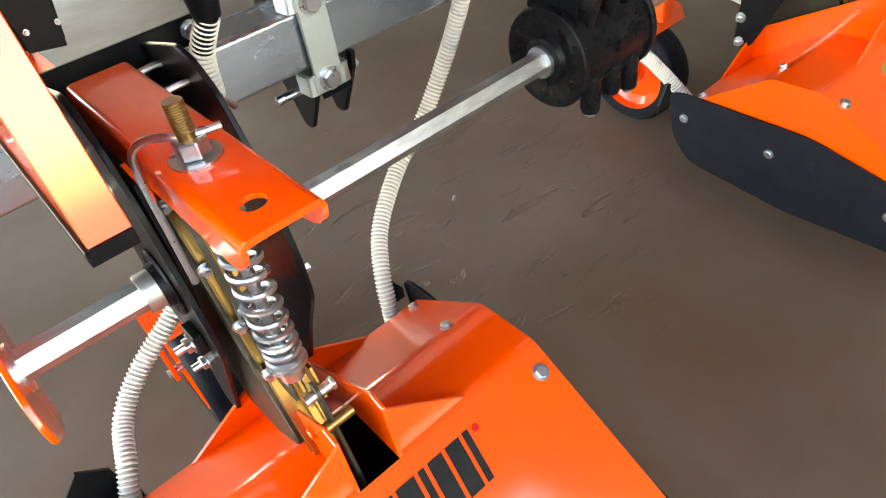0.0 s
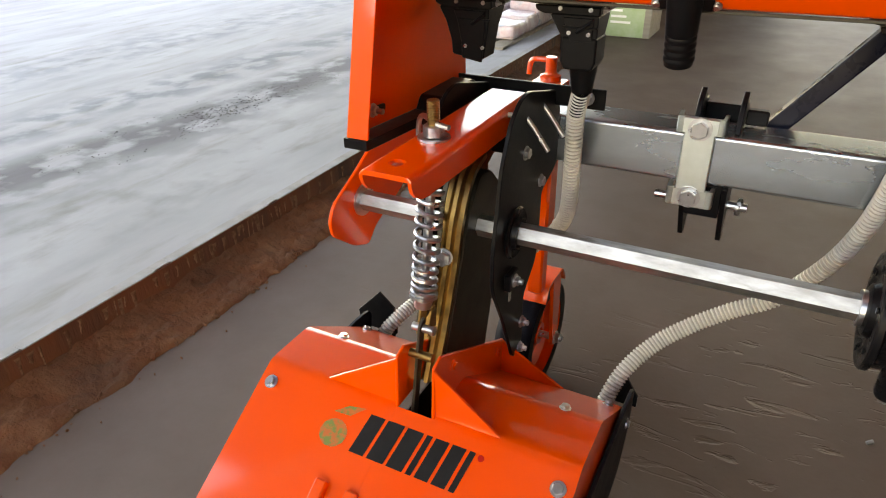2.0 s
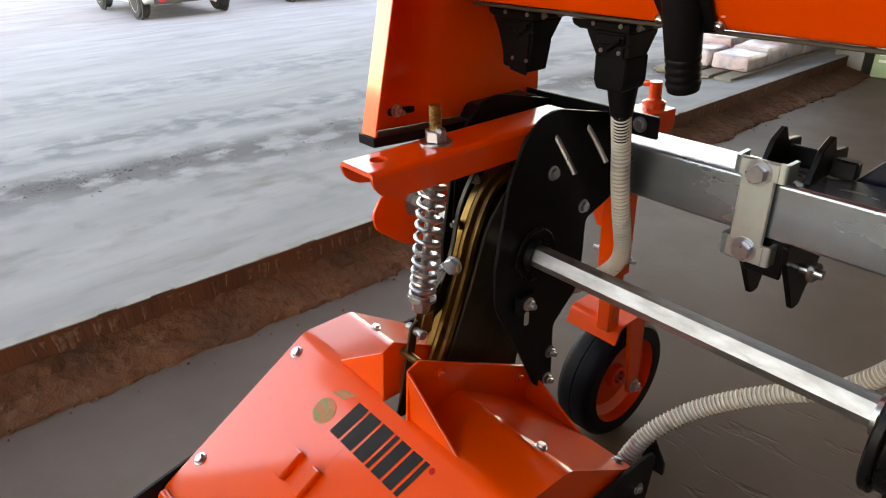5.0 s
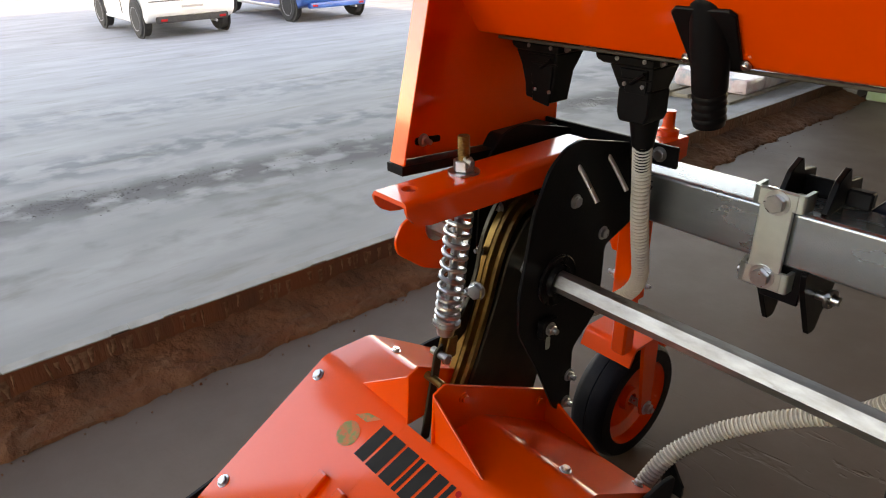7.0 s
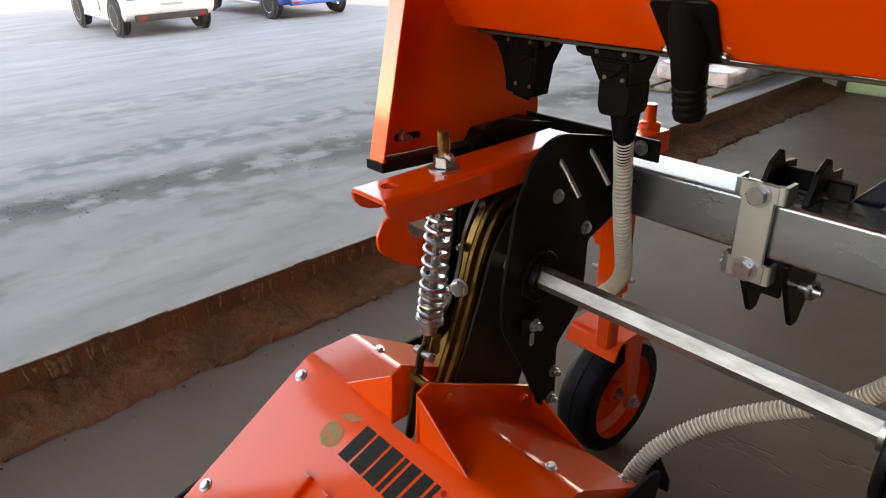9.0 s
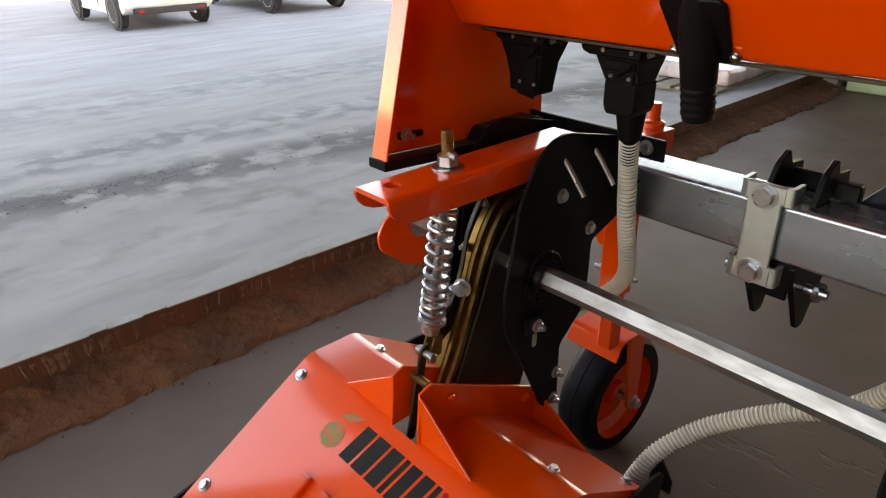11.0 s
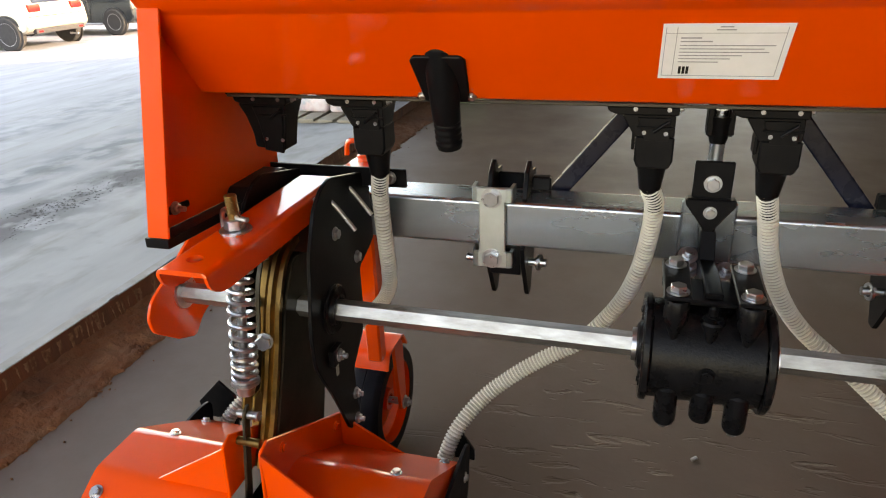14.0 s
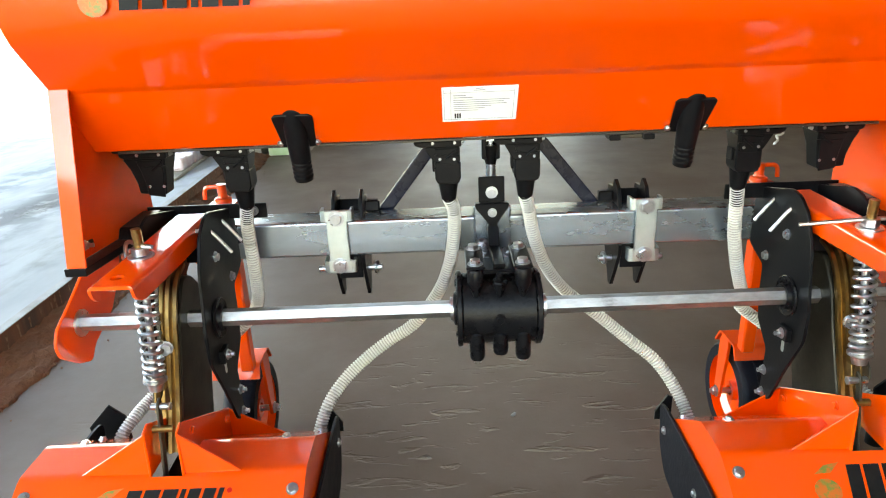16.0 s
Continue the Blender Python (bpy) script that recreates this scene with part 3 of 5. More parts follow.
def make_shell():
    """Plain walls and a roof that close the hall round and behind the camera, with unseen openings and a canopy added
    to shape the light.
    """
    solo("wall_east", box(6.0, 6.2, -4.2, 9.2, -0.1, 5.2), WALLM, (6.1, 2.5, 0), "plain plastered hall wall", "wall", kind="structure")
    # The opening behind the camera is unseen, sized for light on the machine's front.
    solo("wall_south", merge(box(1.2, 6.0, -4.2, -4.0, -0.1, 4.5), box(-1.96, 6.0, -4.2, -4.0, 4.5, 5.2)), WALLM, (2, -4.1, 0), "plastered hall wall with an unseen opening sized to light the front faces", "wall", kind="structure")
    solo("pavement", box(-1.86, 40, -60, -4.0, -0.2, -0.004), APRON, (2, -20, 0), "unseen pale concrete outside the added south opening", "pavement", kind="structure")
    # Far opening is added to let sky light rake over the floor.
    solo("wall_north", merge(box(-2.9, -0.6, 9.0, 9.2, -0.1, 5.2), box(2.0, 6.0, 9.0, 9.2, -0.1, 5.2), box(-0.6, 2.0, 9.0, 9.2, 2.5, 5.2)), WALLM, (2, 9.1, 0), "plastered hall wall with an unseen opening added to brighten the floor", "wall", kind="structure")
    solo("pavement_far", box(-1.86, 40, 9.0, 60, -0.2, -0.004), APRON, (2, 30, 0), "unseen pale concrete outside the added north opening", "pavement", kind="structure")
    b = slab([(kerb_x(9.0) - 0.1, 9.0), (kerb_x(5.0) - 0.1, 5.0), (kerb_x(5.0) + 0.12, 5.0), (kerb_x(9.0) + 0.12, 9.0)], "z", -0.1, 5.2)
    solo("wall_west", b, WALLM, (-2.5, 7, 0), "plain plastered hall wall beside the door opening", "wall", kind="structure")
    solo("ceiling", box(-2.9, 6.2, -4.2, 9.2, 5.2, 5.35), CEILM, (2, 2, 5.2), "pale grey sheet roof of the hall", "ceiling", kind="structure")
    # Unseen canopy, added to block the higher sky from the hoods' reflection.
    solo("canopy", box(-5.6, KX - 0.1, -3.0, 8.0, 4.2, 4.32), CANOPY, (-4, 2, 4.2), "unseen dark canopy over the door, added to cut the reflected sky", "canopy", kind="structure")
    # Gap above the sill is added, so the shaft reflects bright sky.
    solo("wall_southwest", merge(box(KX - 0.1, KX + 0.12, -4.2, -1.62, -0.1, 1.6), box(KX - 0.1, KX + 0.12, -4.2, -1.62, 4.2, 5.2), box(KX - 0.1, KX + 0.12, -2.0, -1.62, 1.6, 4.2)), WALLM, (KX, -3, 0), "plastered hall wall with an unseen gap added to brighten the shaft", "wall", kind="structure")
    b = slab([(kerb_x(5.0) - 0.1, 5.0), (kerb_x(-1.62) - 0.1, -1.62), (kerb_x(-1.62) + 0.12, -1.62), (kerb_x(5.0) + 0.12, 5.0)], "z", 4.2, 5.2)
    solo("wall_header", b, WALLM, (-2.1, 0, 4.2), "plastered wall above the wide door opening", "wall", kind="structure")


make_floor()
make_yard()
make_kerb()
make_shell()

# ---- the machine ----
BAR_Y, BAR_Z = 0.055, 0.863
SH_Y, SH_Z = -0.225, 0.752
UX = 0.774


def make_toolbar():
    t = thing("toolbar", (0, BAR_Y, BAR_Z), "square zinc-plated steel toolbar carrying the implement", "toolbar")
    bm = box(-1.02, 1.02, BAR_Y - 0.05, BAR_Y + 0.05, BAR_Z - 0.05, BAR_Z + 0.05)
    soften(bm, 0.008, 4)
    part("beam", bm, STEEL, t)
    for s in (-1, 1):
        part("end_cap", box(s * 1.02 - 0.004, s * 1.02 + 0.004, BAR_Y - 0.046, BAR_Y + 0.046, BAR_Z - 0.046, BAR_Z + 0.046, 0.003), BLACK, t, "black end cap")


def hexagon(x0, x1, y, z, r):
    return slab([(y + r * math.cos(radians(60 * k)), z + r * math.sin(radians(60 * k))) for k in range(6)], "x", x0, x1)


def make_shaft():
    t = thing("drive_shaft", (0, SH_Y, SH_Z), "long hexagonal bare steel drive shaft with grease marks", "drive shaft")
    part("hexagon_bar", hexagon(-1.035, 1.035, SH_Y, SH_Z, 0.0215), SHAFT, t)
    for s in (-1, 1):
        part("end_screw", bolt((s * 1.035, SH_Y, SH_Z), (s, 0, 0), 0.009, 0.007, 0.015), ZINC, t, "zinc end screw")


def make_gearbox():
    cx = -0.003
    t = thing("gearbox", (cx, SH_Y, SH_Z), "black painted cast iron gearbox with round bolt bosses", "gearbox")
    body = turned([(0.03, -0.088), (0.083, -0.088), (0.086, -0.085), (0.086, 0.085), (0.083, 0.088), (0.03, 0.088)], (cx, SH_Y, SH_Z), (1, 0, 0), 48)
    part("housing", body, CAST, t)
    for k, dx in enumerate((-0.055, 0.001, 0.055)):
        mid = k == 1
        top = SH_Z + (0.097 if mid else 0.128)
        low = SH_Z - (0.089 if mid else 0.103)
        for y in (SH_Y - 0.051, SH_Y + 0.051):
            off = -0.010 if y < SH_Y else 0.010
            part("boss", turned([(0.003, SH_Z + 0.050), (0.0195, SH_Z + 0.093), (0.0195, top - 0.004), (0.017, top), (0.0, top)], (cx + dx, y + off, 0), (0, 0, 1), 20), CAST, t)
        for y in (SH_Y - 0.066, SH_Y + 0.055):
            part("boss", turned([(0.0, low), (0.0165, low), (0.0185, low + 0.006), (0.0185, SH_Z - 0.035), (0.006, SH_Z - 0.02)], (cx + dx, y, 0), (0, 0, 1), 20), CAST, t)
            if not mid:
                part("bolt", bolt((cx + dx, y, low - 0.0005), (0, 0, -1), 0.010, 0.007, 0.013), ZINC, t, "zinc-plated bolt")
        if mid:
            part("bolt", bolt((cx + dx, SH_Y - 0.051, top), (0, 0, 1), 0.008, 0.012, 0.010), CAST, t)
            continue
        part("mounting_pad", box(cx + dx - 0.022, cx + dx + 0.022, SH_Y - 0.072, SH_Y + 0.072, SH_Z + 0.1285, SH_Z + 0.135, 0.002), BLACK, t)
        part("pad_web", box(cx + dx - 0.014, cx + dx + 0.014, SH_Y - 0.045, SH_Y + 0.07, SH_Z + 0.07, SH_Z + 0.1285, 0.002), BLACK, t)
        for y in (SH_Y - 0.051, SH_Y + 0.051):
            part("bolt", bolt((cx + dx, y, SH_Z + 0.1355), (0, 0, 1), 0.0135, 0.010, 0.018), ZINC, t, "zinc-plated bolt")
    part("plug", merge(bolt((cx, SH_Y - 0.0855, SH_Z + 0.008), (0, -1, 0), 0.011, 0.006, 0.0135)), CAST, t)
    for k in (-1, 1):
        part("end_cover", turned([(0.0, 0), (0.091, 0), (0.093, 0.002), (0.093, 0.010), (0.090, 0.013), (0.070, 0.013), (0.062, 0.008), (0.045, 0.008), (0.040, 0.018), (0.034, 0.021), (0.0, 0.021)], (cx + k * 0.088, SH_Y, SH_Z), (k, 0, 0), 48), CAST, t)
        part("shaft_ring", turned([(0.021, 0), (0.029, 0), (0.029, 0.008), (0.021, 0.008)], (cx + k * 0.1085, SH_Y, SH_Z), (k, 0, 0), 24), ZINC, t, "bright shaft ring")
    for a in (30, 90, 150, 210, 270, 330):
        y, z = 0.072 * math.cos(radians(a)), 0.072 * math.sin(radians(a))
        part("bolt", bolt((cx - 0.098, SH_Y + y, SH_Z + z), (-1, 0, 0), 0.006, 0.004, 0.008), BLACK, t)


def make_hanger():
    """The bracket by which the gearbox hangs from the toolbar, and the eye rod above it."""
    t = thing("gearbox_hanger", (0.0, -0.02, 0.86), "black painted steel hanger bolted round the toolbar", "bracket")
    cx = 0.0
    part("front_strap", slab([(cx - 0.034, 0.958), (cx + 0.034, 0.958), (cx + 0.034, 1.03), (cx - 0.034, 1.03)], "y", -0.030, -0.022, 0.002), BLACK, t)
    part("yoke", slab([(cx - 0.014, 0.815), (cx + 0.016, 0.815), (cx + 0.012, 0.905), (cx + 0.044, 0.950), (cx + 0.044, 0.962), (cx - 0.044, 0.962), (cx - 0.044, 0.950), (cx - 0.010, 0.905)], "y", -0.044, -0.020, 0.003), BLACK, t)
    part("lower_arm", slab([(-0.02, 0.80), (-0.02, 0.90), (-0.044, 0.90), (-0.075, 0.855), (-0.155, 0.868), (-0.235, 0.868), (-0.235, 0.8585), (-0.06, 0.80)], "x", cx - 0.012, cx + 0.016, 0.002), BLACK, t)
    part("foot", box(cx - 0.040, cx + 0.040, SH_Y - 0.02, SH_Y + 0.065, 0.848, 0.858, 0.003), BLACK, t)
    part("clamp_plate", box(cx - 0.047, cx + 0.052, -0.010, 0.004, 0.806, 0.945, 0.004), STEEL, t, "zinc-plated clamp plate")
    part("bolt", bolt((cx, -0.031, 0.988), (0, -1, 0), 0.012, 0.009, 0.016), ZINC, t, "zinc-plated bolt")
    part("bolt", bolt((cx, -0.045, 0.937), (0, -1, 0), 0.009, 0.007, 0.012), ZINC, t, "zinc-plated bolt")
    for dx, z in ((-0.030, 0.856), (-0.024, 0.828), (0.038, 0.830)):
        part("bolt", bolt((cx + dx, -0.06, z), (0, -0.6, 0.8), 0.013, 0.010, 0.018, 0.008), ZINC, t, "zinc-plated bolt")
    for sx in (-1, 1):
        part("fork_arm", box(cx + sx * 0.017 - 0.006, cx + sx * 0.017 + 0.006, -0.03, 0.005, 1.075, 1.165, 0.003), BLACK, t)
    part("rod", rod((cx, -0.012, 1.0), (cx, -0.012, 1.12), 0.013), STEEL, t, "bright steel rod")
    part("fork_head", turned([(0.0, 0), (0.014, 0), (0.022, 0.03), (0.024, 0.05), (0, 0.05)], (cx, -0.012, 1.06), (0, 0, 1), 16), BLACK, t)
    part("pin", rod((cx - 0.03, -0.012, 1.13), (cx + 0.03, -0.012, 1.13), 0.007), ZINC, t, "zinc pin")


def make_mast():
    t = thing("hitch_mast", (0, 0.15, 0.91), "black painted square-tube hitch mast braces behind the toolbar", "hitch mast")
    for s in (-1, 1):
        part("brace", square_tube((s * 0.330, 0.13, 0.86), (s * 0.045, 0.17, 1.215), 0.036, (0, 1, 0)), NAVY, t)
        part("foot", box(s * 0.34 - 0.035, s * 0.34 + 0.035, 0.106, 0.15, 0.78, 0.872, 0.003), BLACK, t)
    part("upright", box(-0.06, 0.07, 0.15, 0.19, 1.15, 1.45, 0.004), BLACK, t)


def make_lower_hitch(s):
    x = 0.415
    t = thing("lower_hitch_bracket", (s * x, 0.05, 0.86), "black lower hitch bracket with a pale zinc clamp plate", "hitch bracket", "hitch brackets")
    F = lambda bm: flip(bm, s)
    cl = box(x - 0.028, x + 0.028, -0.009, -0.002, 0.772, 0.944, 0.002)
    for z0, z1 in ((0.915, 0.948), (0.768, 0.806)):
        cl = merge(cl, box(x - 0.034, x + 0.034, -0.0095, -0.001, z0, z1, 0.003))
        for k in (-1, 1):
            cl = merge(cl, sheet([(x + k * 0.032, -0.0085), (x + k * 0.043, -0.006), (x + k * 0.044, 0.03)], z0 + 0.001, z1 - 0.001, 0.007 * k, 0.01, "z"))
    part("clamp_plate", F(cl), SILVER, t, "pale zinc clamp plate")
    for z in (0.926, 0.790):
        part("bolt", F(bolt((x, -0.009, z), (0, -1, 0), 0.0165, 0.011, 0.022)), ZINC, t, "zinc-plated bolt")
    ear = rounded([(0.022, 0.9132), (0.05, 0.965), (0.085, 0.982), (0.10, 0.955), (0.15, 0.95), (0.185, 0.80), (0.115, 0.690), (0.104, 0.664), (0.078, 0.664), (0.010, 0.775), (0.0, 0.8128), (0.1065, 0.8128), (0.1065, 0.9132)], 0.005, 2)
    for dx in (-0.062, 0.014):
        part("ear_plate", F(slab(ear, "x", x + dx - 0.005, x + dx + 0.005, 0.0012)), BLACK, t)
    part("cross_plate", F(box(x - 0.057, x + 0.009, 0.108, 0.116, 0.728, 0.945, 0.002)), BLACK, t)
    part("web_plate", F(box(x - 0.057, x + 0.009, 0.016, 0.024, 0.742, 0.811, 0.002)), BLACK, t)
    part("lug", F(box(x - 0.108, x - 0.068, 0.085, 0.105, 0.915, 0.945, 0.003)), BLACK, t)
    part("pin", F(rod((x - 0.105, 0.07, 0.752), (x + 0.075, 0.07, 0.752), 0.0085)), ZINC, t, "zinc hitch pin")
    part("linch_pin", F(merge(turned([(0.012, -0.003), (0.018, -0.003), (0.018, 0.003), (0.012, 0.003), (0.012, -0.003)], (x - 0.090, 0.07, 0.752), (1, 0.2, 0), 18), rod((x - 0.090, 0.05, 0.767), (x - 0.090, 0.09, 0.737), 0.004, n=8))), ZINC, t, "zinc linch pin")


def make_gauge_wheel(s):
    cx, cy, r = 0.800 if s < 0 else 0.838, 0.223, 0.166
    t = thing("gauge_wheel", (s * cx, cy, 0), "small black rubber gauge wheel in an orange fork", "gauge wheel", "gauge wheels")
    F = lambda bm: flip(bm, s)
    w = 0.05
    tyre = turned([(r - 0.045, -w), (r - 0.012, -w), (r - 0.003, -w + 0.008), (r, -w + 0.02), (r, -0.002), (r - 0.002, 0), (r, 0.002), (r, w - 0.02), (r - 0.003, w - 0.008), (r - 0.012, w), (r - 0.045, w), (r - 0.045, -w)], (cx, cy, r + 0.027), (1, 0, 0), 64)
    wheel = part("wheel", F(turned([(0.018, -0.03), (0.032, -0.03), (0.034, -0.012), (0.095, -0.004), (0.118, -0.02), (0.120, -0.048), (r - 0.03, -0.049), (r - 0.03, 0.049), (0.120, 0.048), (0.118, 0.02), (0.095, 0.006), (0.034, 0.012), (0.032, 0.03), (0.018, 0.03), (0.018, -0.03)], (cx, cy, r + 0.027), (1, 0, 0), 48)), ORANGE, t, "orange wheel disc")
    part("tyre", F(tyre), RUBBER, wheel, "smooth black rubber tyre")
    xi = cx - w - 0.018
    part("fork_arm", F(slab(rounded([(cy - 0.020, r + 0.008), (cy + 0.020, r + 0.008), (cy + 0.018, 0.385), (cy + 0.005, 0.405), (cy - 0.045, 0.405), (cy - 0.045, 0.38)], 0.012, 3), "x", xi - 0.005, xi + 0.005, 0.001)), ORANGE, t)
    part("fork_arm", F(slab(rounded([(cy - 0.020, r + 0.008), (cy + 0.020, r + 0.008), (cy + 0.018, 0.385), (cy + 0.005, 0.405), (cy - 0.045, 0.405), (cy - 0.045, 0.38)], 0.012, 3), "x", cx + w + 0.013, cx + w + 0.023, 0.001)), ORANGE, t)
    part("axle", F(rod((xi - 0.008, cy, r + 0.027), (cx + w + 0.03, cy, r + 0.027), 0.010)), ZINC, t, "zinc axle")
    part("nut", F(bolt((xi - 0.006, cy, r + 0.027), (-1, 0, 0), 0.015, 0.011, 0.02, 0.007)), ZINC, t, "zinc nut")
    crown = sheet([(cy - 0.100, 0.365), (cy - 0.082, 0.405), (cy + 0.02, 0.405), (cy + 0.05, 0.36)], xi - 0.006, cx + w + 0.025, 0.007, 0.01)
    part("fork_crown", F(crown), ORANGE, t)
    part("stem", F(box(cx - 0.062, cx - 0.022, 0.105, 0.145, 0.40, 0.60, 0.005)), ORANGE, t)
    sl = box(cx - 0.070, cx - 0.014, 0.097, 0.153, 0.55, 0.82, 0.006)
    part("sleeve", F(sl), ORANGE, t)
    part("bolt", F(bolt((cx - 0.075, 0.125, 0.60), (-1, 0, 0), 0.009, 0.008, 0.012, 0.012)), ZINC, t, "zinc set bolt")
    part("bolt", F(bolt((cx - 0.005, 0.125, 0.60), (1, 0, 0), 0.009, 0.008, 0.012, 0.012)), ZINC, t, "zinc set bolt")
    part("bracket", F(slab([(0.106, 0.80), (0.175, 0.82), (0.322, 0.85), (0.322, 0.898), (0.106, 0.906)], "x", cx - 0.030, cx + 0.050, 0.002)), ORANGE, t)
    part("web", F(slab([(cx - 0.012, 0.81), (cx + 0.072, 0.81), (cx + 0.060, 0.775), (cx + 0.004, 0.665), (cx - 0.012, 0.665)], "y", 0.11, 0.118, 0.001)), ORANGE, t)
    part("screw_tube", F(turned([(0.026, 0.86), (0.026, 0.912), (0.017, 0.916), (0.014, 0.922), (0.014, 0.956), (0.0, 0.957)], (cx + 0.010, 0.292, 0), (0, 0, 1), 20)), ORANGE, t)
    part("crank", F(sweep(smooth_line([(cx + 0.005, 0.290, 0.947), (cx + 0.035, 0.290, 0.949), (cx + 0.060, 0.290, 0.943), (cx + 0.066, 0.290, 0.905)], 0.006), 0.007, 8)), ORANGE, t)


make_toolbar()
make_shaft()
make_gearbox()
make_hanger()
make_mast()
for side in (-1, 1):
    make_lower_hitch(side)
    make_gauge_wheel(side)


def channel_arm():
    """An inverted channel whose cheeks sweep up to a rounded mouth."""
    bm = bmesh.new()
    stations = ((-0.534, 0.009), (-0.533, 0.016), (-0.529, 0.026), (-0.520, 0.036), (-0.506, 0.043), (-0.488, 0.047), (-0.30, 0.050), (-0.075, 0.050))
    w, th, r = 0.044, 0.006, 0.011
    rings = []
    for y, deep in stations:
        line = [(-w, 0.975 - deep)] + [(-w + r - r * math.cos(a), 0.975 - r + r * math.sin(a)) for a in [math.pi / 2 * k / 5 for k in range(6)] if r < deep]
        if len(line) == 1:
            line += [(-w + 0.002 * k, 0.975 - deep + deep * k / 5) for k in range(6)]
        ri = r - th
        inner = [(-w + th, 0.975 - deep)] + [(-w + th + ri - ri * math.cos(a), 0.969 - ri + ri * math.sin(a)) for a in [math.pi / 2 * k / 5 for k in range(6)]]
        if deep < r + 0.001:
            inner = [(-w + th, 0.975 - deep)] + [(-w + th + 0.001 * k, min(0.969, 0.975 - deep + 0.001)) for k in range(6)]
        full = line + [(-x, z) for x, z in line[::-1]] + [(-x, z) for x, z in inner] + inner[::-1]
        rings.append([bm.verts.new((UX - 0.004 + x, y, z)) for x, z in full])
    n = len(rings[0])
    for a, b in zip(rings, rings[1:]):
        for i in range(n):
            bm.faces.new((a[i], a[(i + 1) % n], b[(i + 1) % n], b[i]))
    half = n // 2
    for ring in (rings[0], rings[-1]):
        for i in range(half - 1):
            bm.faces.new((ring[i], ring[i + 1], ring[n - 2 - i], ring[n - 1 - i]))
    bmesh.ops.recalc_face_normals(bm, faces=bm.faces)
    return bm


def make_unit(s):
    """A rotary hoe unit: bracket, arm, spring, chain case and hood. Built on the side x > 0 and mirrored for s = -1."""
    t = thing("rotary_hoe_unit", (s * UX, -0.3, 0), "orange rotary hoe unit with black side plates and a coil spring", "rotary hoe", "rotary hoe units")
    F = lambda bm: flip(bm, s)
    P = lambda name, bm, mat, parent=t, label="": part(name, F(bm), mat, parent, label)
    PX = UX + (0.018 if s > 0 else 0.0)      # the plates of one side stand further out
    # side plates of the carrier
    outline = rounded([(0.003, 0.93), (-0.03, 0.974), (-0.178, 1.009), (-0.218, 1.001), (-0.256, 0.972), (-0.292, 0.900), (-0.304, 0.835), (-0.322, 0.745), (-0.320, 0.672), (-0.262, 0.565), (-0.205, 0.440), (-0.172, 0.428), (-0.157, 0.440), (-0.160, 0.572), (-0.097, 0.628), (-0.084, 0.695), (-0.083, 0.778), (-0.02, 0.800), (0.003, 0.812)], [0.004, .010, .014, .014, .014, .02, .02, .02, .02, .02, .014, .010, .010, .012, .012, .012, .012, .01, .004], 4)
    inner = P("side_plate", slab(outline, "x", PX - 0.086, PX - 0.078, 0.0012), BLACK)
    outer = P("side_plate", slab(outline, "x", PX + 0.056, PX + 0.064, 0.0012), BLACK)
    for y, z in ((-0.185, 0.897), (-0.095, 0.808), (-0.250, 0.663), (-0.167, 0.510), (-0.172, 0.446)):
        P("bolt", bolt((PX - (0.100 if z == 0.663 else 0.086), y, z), (-1, 0, 0), 0.0105, 0.007, 0.0135, 0.008 if z < 0.7 else 0), ZINC, inner, "zinc-plated bolt")
    for y, z in ((-0.16, 0.93), (-0.245, 0.655), (-0.19, 0.888), (-0.175, 0.545)):
        P("bolt", bolt((PX + (0.078 if z == 0.655 else 0.064), y, z), (1, 0, 0), 0.0125, 0.008, 0.016, 0.014), ZINC, outer, "zinc-plated bolt")
    for x0, plate in ((PX - 0.100, inner), (PX + 0.064, outer)):
        P("stop_block", box(x0, x0 + 0.014, -0.272, -0.230, 0.646, 0.682, 0.002), BLACK, plate)
    # adjusting slot: a pale inset paints the light that shows through it
    P("slot", slab(rounded([(-0.246, 0.606), (-0.234, 0.606), (-0.233, 0.634), (-0.245, 0.636)], 0.006, 4), "x", PX - 0.0872, PX - 0.0852), SILVER, inner, "pale inset for the light through the open slot")
    for a in ((-1, PX - 0.086), (1, PX + 0.064)):
        P("bearing_ring", turned([(0.026, 0), (0.050, 0), (0.051, 0.003), (0.048, 0.006), (0.045, 0.0045), (0.033, 0.004), (0.031, 0.014), (0.026, 0.014), (0.026, 0)], (a[1], SH_Y, SH_Z), (a[0], 0, 0), 36), CAST)
    P("hub", turned([(0.022, 0), (0.028, 0), (0.028, 0.028), (0.026, 0.031), (0.022, 0.031), (0.022, 0)], (PX + 0.068, SH_Y, SH_Z), (1, 0, 0), 28), SHAFT, t, "dull steel hub")
    # cover strip between the plates at the front and a spacer behind
    P("spacer", box(PX - 0.078, PX + 0.056, -0.02, 0.0, 0.82, 0.97, 0.002), BLACK)
    P("end_strip", box(PX - 0.185, PX + 0.150, -0.035, -0.028, 0.945, 0.985, 0.0015), BLACK)
    P("bolt", bolt((PX - 0.150, -0.035, 0.966), (0, -1, 0), 0.010, 0.007, 0.014), ZINC)
    P("shield", slab([(-0.05, 0.70), (-0.05, 0.95), (-0.29, 0.93), (-0.30, 0.80), (-0.22, 0.62), (-0.17, 0.55)], "x", PX + 0.048, PX + 0.053), BLACK)
    # top arm: an inverted channel with a rounded mouth
    arm = P("arm", channel_arm(), ORANGE)
